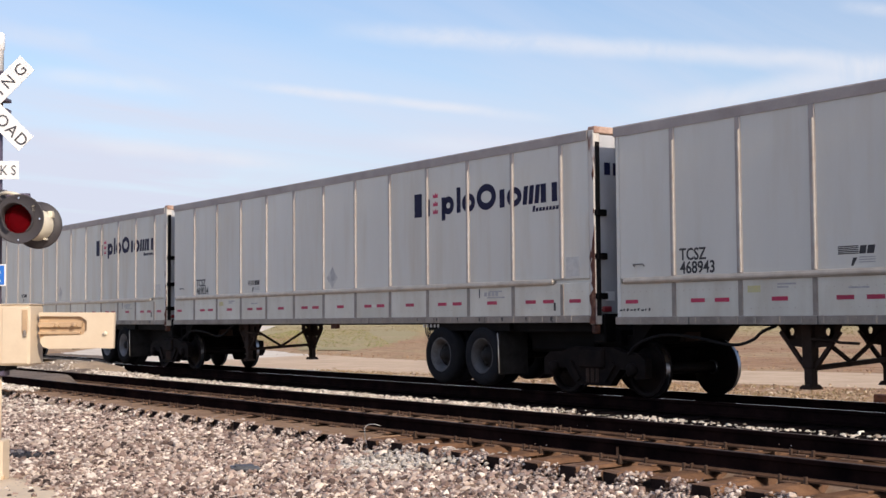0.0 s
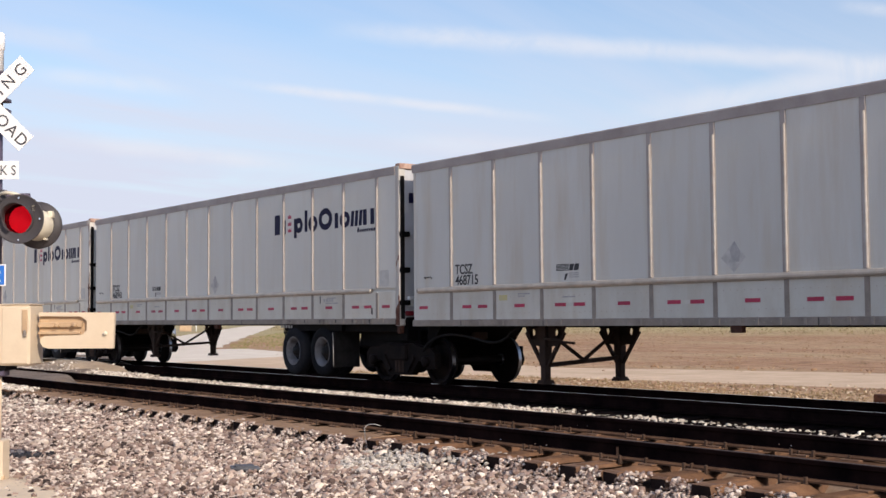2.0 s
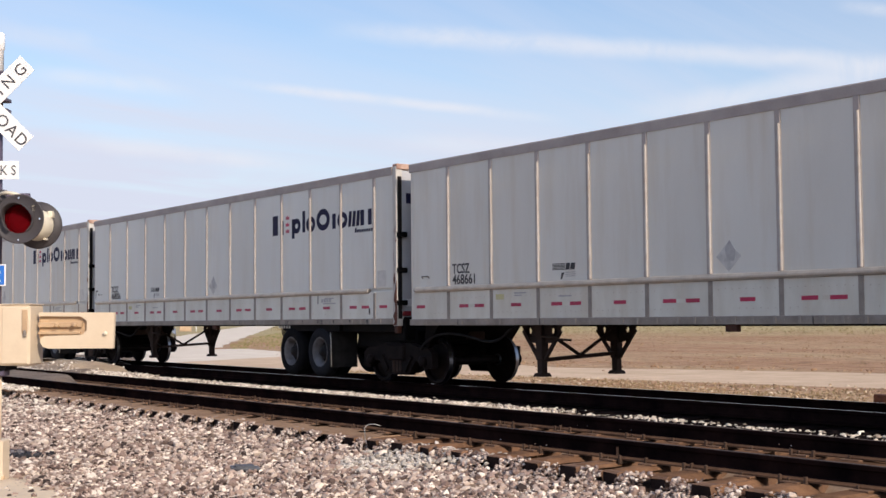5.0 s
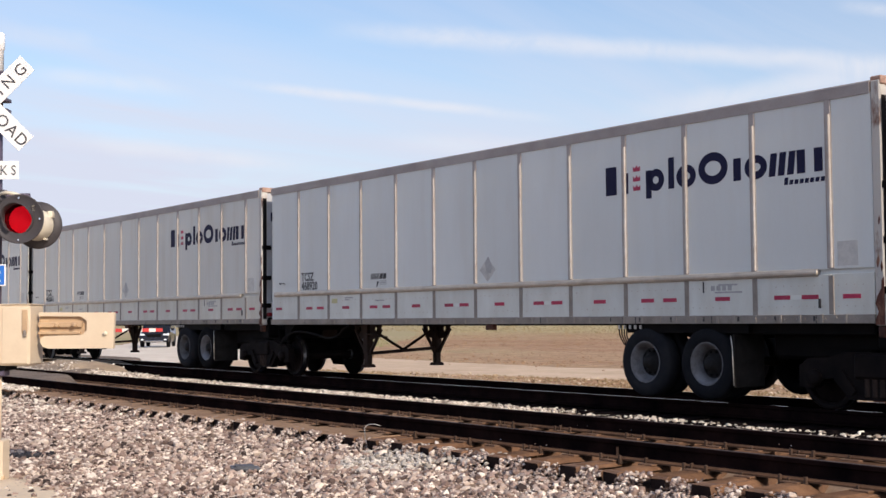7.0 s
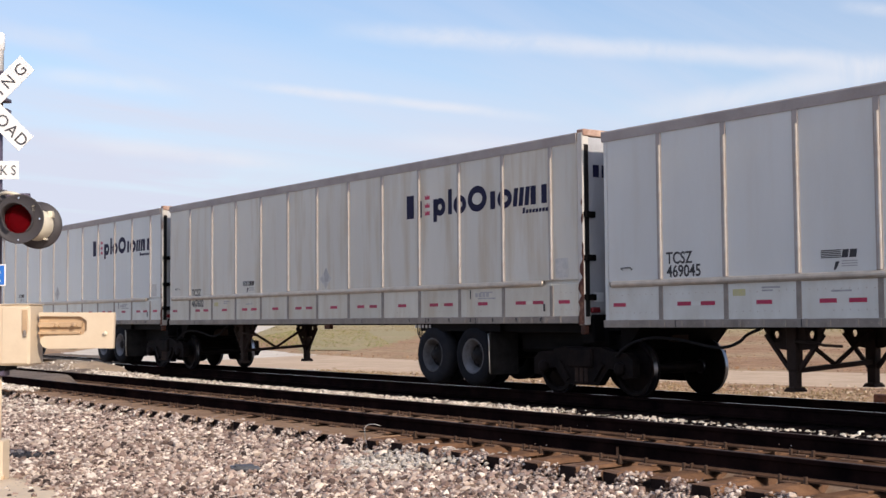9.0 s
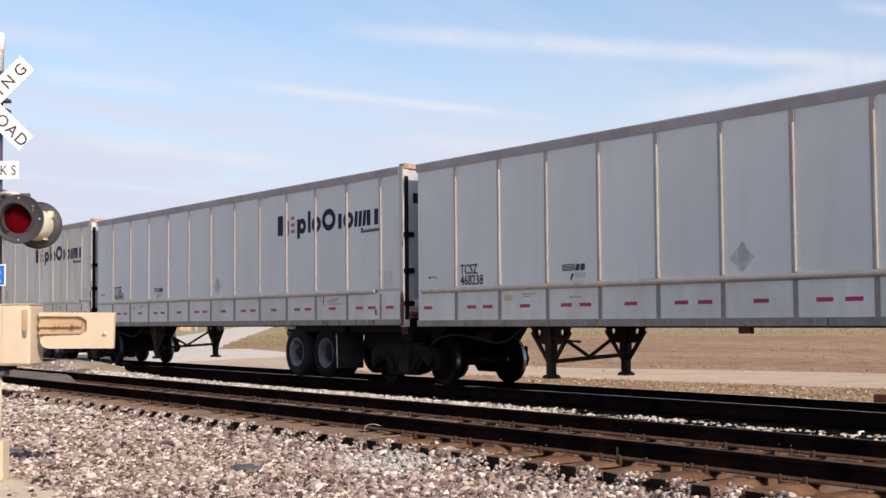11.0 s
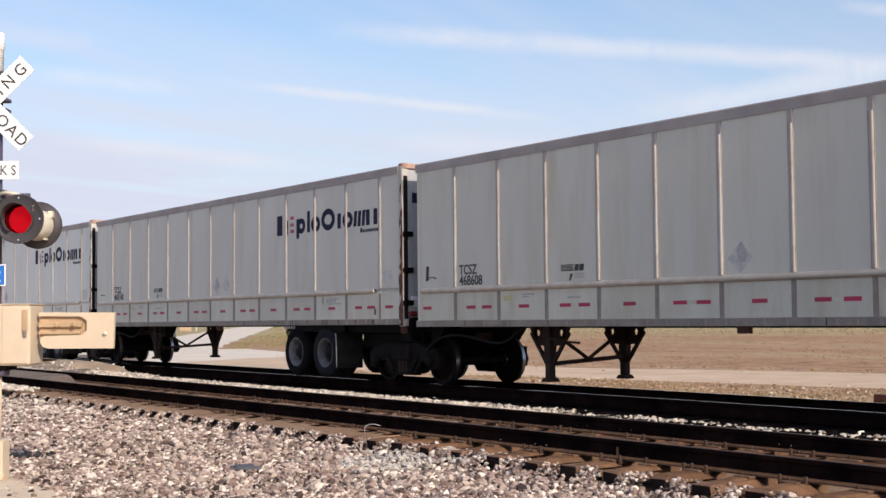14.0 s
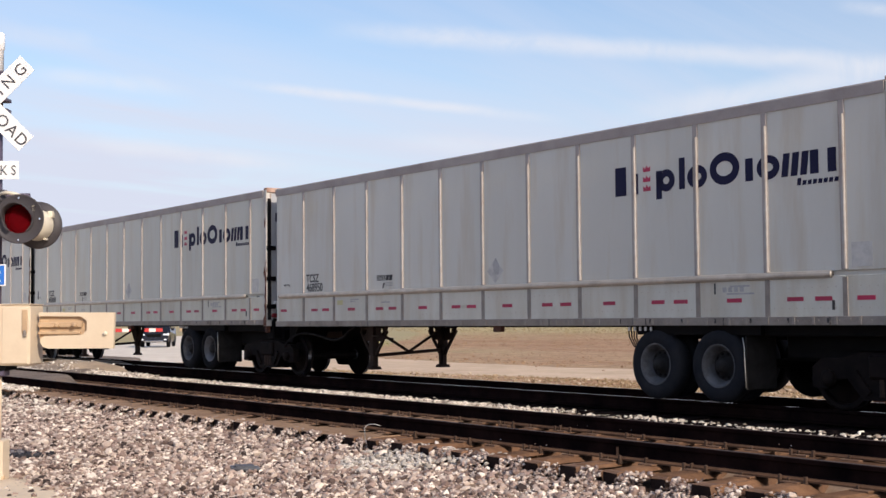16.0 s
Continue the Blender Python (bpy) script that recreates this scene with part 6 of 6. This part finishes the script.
def car():
    """A dark sport utility vehicle, its front towards -y."""
    root = tagged(new("parked_car"), "black sport utility vehicle waiting at the crossing", "car")
    side = [(-2.25, 0.35), (-2.30, 0.62), (-2.22, 0.88), (-1.30, 1.02), (-0.65, 1.60), (0.3, 1.70), (1.75, 1.64), (2.25, 1.10), (2.32, 0.6), (2.25, 0.33), (1.85, 0.30), (1.78, 0.62), (1.50, 0.76), (1.18, 0.62), (1.10, 0.30), (-1.02, 0.30), (-1.10, 0.62), (-1.40, 0.76), (-1.70, 0.62), (-1.78, 0.30)]
    b = bmesh.new()
    lo, hi = [], []
    for k in (-1, 1):
        row = []
        for y, z in side:
            row.append(b.verts.new((k * (0.92 - 0.16 * max(0, (z - 1.0) / 0.7)), y, z)))
        (lo if k < 0 else hi).extend(row)
    n = len(side)
    b.faces.new(lo)
    b.faces.new(hi[::-1])
    for i in range(n):
        b.faces.new((lo[i], hi[i], hi[(i + 1) % n], lo[(i + 1) % n]))
    bmesh.ops.recalc_face_normals(b, faces=b.faces[:])
    bmesh.ops.bevel(b, geom=b.edges[:], offset=0.04, segments=2, affect="EDGES")
    m = bpy.data.meshes.new("body")
    b.to_mesh(m)
    b.free()
    m.materials.append(CARPAINT)
    part("body", m, CARPAINT, root)
    part("windscreen", Shape().add([(-0.72, -1.24, 1.07), (0.72, -1.24, 1.07), (0.62, -0.68, 1.58), (-0.62, -0.68, 1.58), (-0.72, -1.27, 1.06), (0.72, -1.27, 1.06), (0.62, -0.71, 1.57), (-0.62, -0.71, 1.57)], [(0, 1, 2, 3), (7, 6, 5, 4), (0, 4, 5, 1), (1, 5, 6, 2), (2, 6, 7, 3), (3, 7, 4, 0)]), CARGLASS, root)
    for k in (-1, 1):
        part("side_window", Shape().prism([(-1.0, 1.08), (-0.55, 1.52), (1.45, 1.54), (1.75, 1.12)], "x", k * 0.885, k * 0.80), CARGLASS, root)
        part("headlight", Shape().cbox(k * 0.72 - 0.14, k * 0.72 + 0.14, -2.33, -2.20, 0.76, 0.87, 0.03), LAMPGLASS, root)
        part("headlight_corner", Shape().cbox(k * 0.86 - 0.06, k * 0.86 + 0.075, -2.26, -2.02, 0.74, 0.90, 0.03), LAMPGLASS, root)
        part("fog_light", Shape().cbox(k * 0.72 - 0.08, k * 0.72 + 0.08, -2.34, -2.22, 0.44, 0.54, 0.02), LAMPGLASS, root)
        part("mirror", Shape().cbox(k * 1.02 - 0.10, k * 1.02 + 0.10, -0.95, -0.82, 1.05, 1.20, 0.02), CARPAINT, root)
        for y in (-1.40, 1.48):
            t = part("tyre", Shape().lathe([(k * 0.72, 0.20), (k * 0.72, 0.33), (k * 0.75, 0.36), (k * 0.90, 0.36), (k * 0.93, 0.33), (k * 0.93, 0.20)], "y" if False else "x", (0, y, 0.36), 20), TYRE, root)
            part("rim", Shape().lathe([(k * 0.90, 0.21), (k * 0.925, 0.19), (k * 0.915, 0.04)], "x", (0, y, 0.36), 16), CHROME, t)
    part("grille", Shape().cbox(-0.46, 0.46, -2.335, -2.22, 0.66, 0.86, 0.02), FRAME, root)
    part("bumper_trim", Shape().cbox(-0.62, 0.62, -2.36, -2.24, 0.36, 0.44, 0.02), CHROME, root)
    return root


far_gate()
suv = car()
suv.matrix_world = pose(-80.45, 34.4, -0.53, 0, 0, 60)
pile = Shape().cbox(-1.4, 1.4, -0.12, 0.12, 0.0, 0.18, 0.012)
tagged(part("old_tie", pile, mat("dark_old_tie", (0.035, 0.02, 0.018), 0.9, 0.0, (0.06, 0.03, 0.025), 4, 0.3, 30, 0.4)), "dark discarded railway tie lying on the verge", "railway tie").matrix_world = pose(-13.3, 20.2, -0.58, 0, 0, 5)
tagged(part("old_tie", pile.data("old_tie", RUST), RUST), "brown-black discarded railway tie on another tie", "railway tie").matrix_world = pose(-13.35, 20.18, -0.40, 0, 0, 6)
cabinet = tagged(new("equipment_cabinet"), "tan metal equipment cabinet beside the far road", "cabinet")
cabinet.matrix_world = pose(-190.5, 86.0, -0.62, 0, 0, 61)
TAN = mat("tan_cabinet_paint", (0.52, 0.38, 0.25), 0.6, 0.0, (0.42, 0.30, 0.19), 2, 0.15, 20, 0.05)
part("cabinet_body", Shape().cbox(-0.9, 0.9, -0.6, 0.6, 0.1, 1.75, 0.03), TAN, cabinet)
part("cabinet_roof", Shape().cbox(-0.98, 0.98, -0.68, 0.68, 1.75, 1.86, 0.03), CREAMDARK, cabinet)
part("plinth", Shape().cbox(-0.85, 0.85, -0.55, 0.55, -0.05, 0.1, 0.02), TAN, cabinet)
for k in (-1, 1):
    part("cabinet_door", Shape().cbox(k * 0.43 - 0.4, k * 0.43 + 0.4, -0.625, -0.598, 0.18, 1.68, 0.008), TAN, cabinet)
tagged(part("marker_post", Shape().lathe([(-0.1, 0.11), (1.7, 0.11), (1.75, 0.06)], "z", (0, 0, 0), 12), WHITEPAINT), "pale round marker post beside the far road", "post").matrix_world = pose(-189.4, 87.3, -0.62)
# a scrap of dark metal and a flat dark clod among the ballast
tagged(part("scrap_plate", Shape().cbox(-0.16, 0.16, -0.06, 0.06, 0.0, 0.035, 0.008).cbox(-0.12, 0.1, -0.05, 0.05, 0.03, 0.055, 0.008), mat("blue_grey_scrap", (0.13, 0.14, 0.16), 0.5, 0.4, (0.07, 0.07, 0.08), 6, 0.3, 40, 0.2)), "blue-grey scrap of rail fitting lying on the ballast", "scrap metal").matrix_world = pose(-13.25, 6.7, -0.47, 8, 3, 75)


# ---- weeds and grass ----
def tufts(name, spots, height, material, label, seed):
    """Clumps of thin curved blades at plan spots, joined."""
    r = random.Random(seed)
    s = Shape()
    for x, y in spots:
        z = max(ground_z(x, y), bed_z(y) if 2.4 < y < 18.8 else -9)
        for i in range(6):
            a, h, w = r.uniform(0, 2 * math.pi), height * r.uniform(0.5, 1.2), height * r.uniform(0.04, 0.09)
            px_, py_ = x + r.gauss(0, height * 0.35), y + r.gauss(0, height * 0.35)
            lean = r.uniform(0.1, 0.8) * h
            ca, sa = math.cos(a), math.sin(a)
            s.add([(px_ - sa * w, py_ + ca * w, z - 0.02), (px_ + sa * w, py_ - ca * w, z - 0.02), (px_ + ca * lean * 0.4 + sa * w * 0.7, py_ + sa * lean * 0.4 - ca * w * 0.7, z + h * 0.65), (px_ + ca * lean, py_ + sa * lean, z + h)], [(0, 1, 2), (0, 2, 3)])
    m = bpy.data.meshes.new(name)
    m.from_pydata(s.v, [], s.f)
    m.materials.append(material)
    return tagged(new(name, m), label, "grass", kind="stuff")


def plan(n, x0, x1, f0, f1, seed):
    r = random.Random(seed)
    out = []
    while len(out) < n:
        x = r.uniform(x0, x1)
        y = r.uniform(f0(x), f1(x))
        if noise.noise(Vector((x * 0.35, y * 0.5, 2))) > -0.15 and road_side(x, y) < -0.5 and not (x < -41 and y > 18 and -0.815 * x + 0.58 * y < 79):
            out.append((x, y))
    return out


tufts("dry_weeds", plan(2600, -52, -8, lambda x: 17.6, lambda x: 30.0 + 0.17 * x, 3), 0.065, GRASS, "short dry yellow weeds on the verge beside the tracks", 3)
CLOD = gravel("field_clod", [(0.21, 0.12, 0.07), (0.27, 0.16, 0.098), (0.33, 0.205, 0.125), (0.37, 0.245, 0.15), (0.42, 0.30, 0.185)])
u = rs.uniform(size=60000)
p = np.stack([rs.uniform(-150, -12, 60000), 30 + 95 * u ** 1.4], axis=1)
p = p[(p[:, 1] > 45.0 + 0.36 * p[:, 0]) & (p[:, 1] > 31 + 0.20 * (p[:, 0] + 36)) & (p[:, 1] < -1.9 * p[:, 0] + 6) & (p[:, 1] > -0.50 * p[:, 0]) & (road_side(p[:, 0], p[:, 1]) < -4)]
stones("field_clods", p, np.clip(rs.lognormal(-3.75, 0.4, len(p)), 0.012, 0.05), lambda x, y: ground_z(x, y) - 0.015, CLOD, "brown clods and straw bits strewn over the field", 12)
VERGE = gravel("verge_bits", [(0.16, 0.105, 0.065), (0.27, 0.19, 0.115), (0.36, 0.26, 0.165), (0.45, 0.34, 0.235), (0.62, 0.52, 0.41)])
p = scatter(20000, -43, -8, 17.8, 31, lambda x, y: (y < 30.3 + 0.17 * x + rs.normal(size=len(x)) * 0.7) & (y < -1.9 * x + 4) & (road_side(x, y) < -1))
stones("verge_bits", p, np.clip(rs.lognormal(-3.75, 0.45, len(p)), 0.012, 0.05), lambda x, y: max(ground_z(x, y), bed_z(y) if y < 18.8 else -9) - 0.01, VERGE, "brown weeds, pale stones and bits on the verge", 13)
p = scatter(5000, -62, -30, 16.6, 22.5, lambda x, y: (y < 17.6 + rs.exponential(1.6, size=len(x))) & (road_side(x, y) < 1))
stones("trackside_stones", p, np.clip(rs.lognormal(-3.5, 0.4, len(p)), 0.015, 0.07), lambda x, y: max(ground_z(x, y), bed_z(y) if y < 18.8 else -9) + 0.01, PALE, "pale stones strewn beside the far track", 14)
p = scatter(4000, -58, -8, 23, 42, lambda x, y: (np.abs(y - np.interp(x, [-57, -36, -25, 0], [33.8, 31.0, 34.9, 40.5])) < rs.exponential(0.7, size=len(x))))
stones("road_edge_bits", p, np.clip(rs.lognormal(-3.4, 0.4, len(p)), 0.015, 0.07), lambda x, y: ground_z(x, y) + 0.02, CLOD, "brown clods spilling over the edge of the dirt road", 15)
tufts("low_weeds", plan(3000, -56, -8, lambda x: 17.8, lambda x: 30.6 + 0.17 * x, 9), 0.045, GREENGRASS, "low olive weeds on the verge", 9)
tufts("field_stubble", plan(6000, -110, -18, lambda x: 44.5 + 0.36 * x if x > -58 else 30, lambda x: 95.0, 5), 0.07, GRASS, "dry stubble scattered over the brown field", 5)
tufts("far_stubble", plan(5000, -260, -40, lambda x: 95.0, lambda x: 200.0, 6), 0.20, GREENGRASS, "greenish far stubble across the field", 6)
tufts("green_verge", [(a, b) for a, b in plan(2600, -175, -70, lambda x: 22 - 0.62 * (x + 55), lambda x: 40 - 0.60 * (x + 60), 8)], 0.13, VERDANT, "green grass beside the far road", 8)


# how much higher than usual the front and the rear of some trailers ride
RIDE = {0: (0.0, 0.025), 1: (-0.005, 0.0), 2: (-0.035, -0.005), 3: (-0.035, 0.0), 4: (-0.02, 0.012), 5: (-0.005, 0.008), 6: (-0.005, 0.014), 7: (-0.05, -0.015), 8: (-0.04, -0.015), 9: (-0.062, -0.006), 10: (-0.045, -0.01), 11: (-0.044, -0.012)}


def motions():
    for ob, k in trailers:
        front, rear = RIDE.get(k, (0.0, 0.0))
        walk(ob, [(t, pose(x + k * PITCH, TRACK_B, front, 0, -math.degrees((rear - front) / LEN), 0)) for t, x in SHIFT])
    for ob, k in bogies:
        walk(ob, [(t, pose(x + k * PITCH - 0.75, TRACK_B, 0)) for t, x in SHIFT])
    times, places = [t for t, _ in SHIFT], [x for _, x in SHIFT]
    for ob, k in bogies:
        for w in ob.children:
            if w.name.startswith("wheelset"):
                x0 = w.location.x
                rows = []
                for i in range(0, 481):
                    t = i / 30
                    turn = (np.interp(t, times, places) - places[0]) / 0.42
                    rows.append((t, Matrix.Translation((x0, 0, 0.42)) @ Matrix.Rotation(turn, 4, "Y")))
                walk(w, rows)

    # the flasher: lit for a little over half a second, every 1.21 seconds
    at = Vector((0.354, -0.265, 2.94))
    rows, turn = [], 180.0
    rows.append((0.0, Matrix.Translation(at) @ Matrix.Rotation(radians(turn), 4, "Z")))
    for i in range(13):
        for t, on in ((0.585 + 1.209 * i, True), (1.18 + 1.209 * i, False)):
            if t + 0.15 < 16.0:
                for j in range(4):
                    rows.append((t + j / 30, Matrix.Translation(at) @ Matrix.Rotation(radians(turn + 60.0 * j), 4, "Z")))
                turn += 180.0
    rows.append((16.0, Matrix.Translation(at) @ Matrix.Rotation(radians(turn), 4, "Z")))
    walk(flasher, rows)


motions()
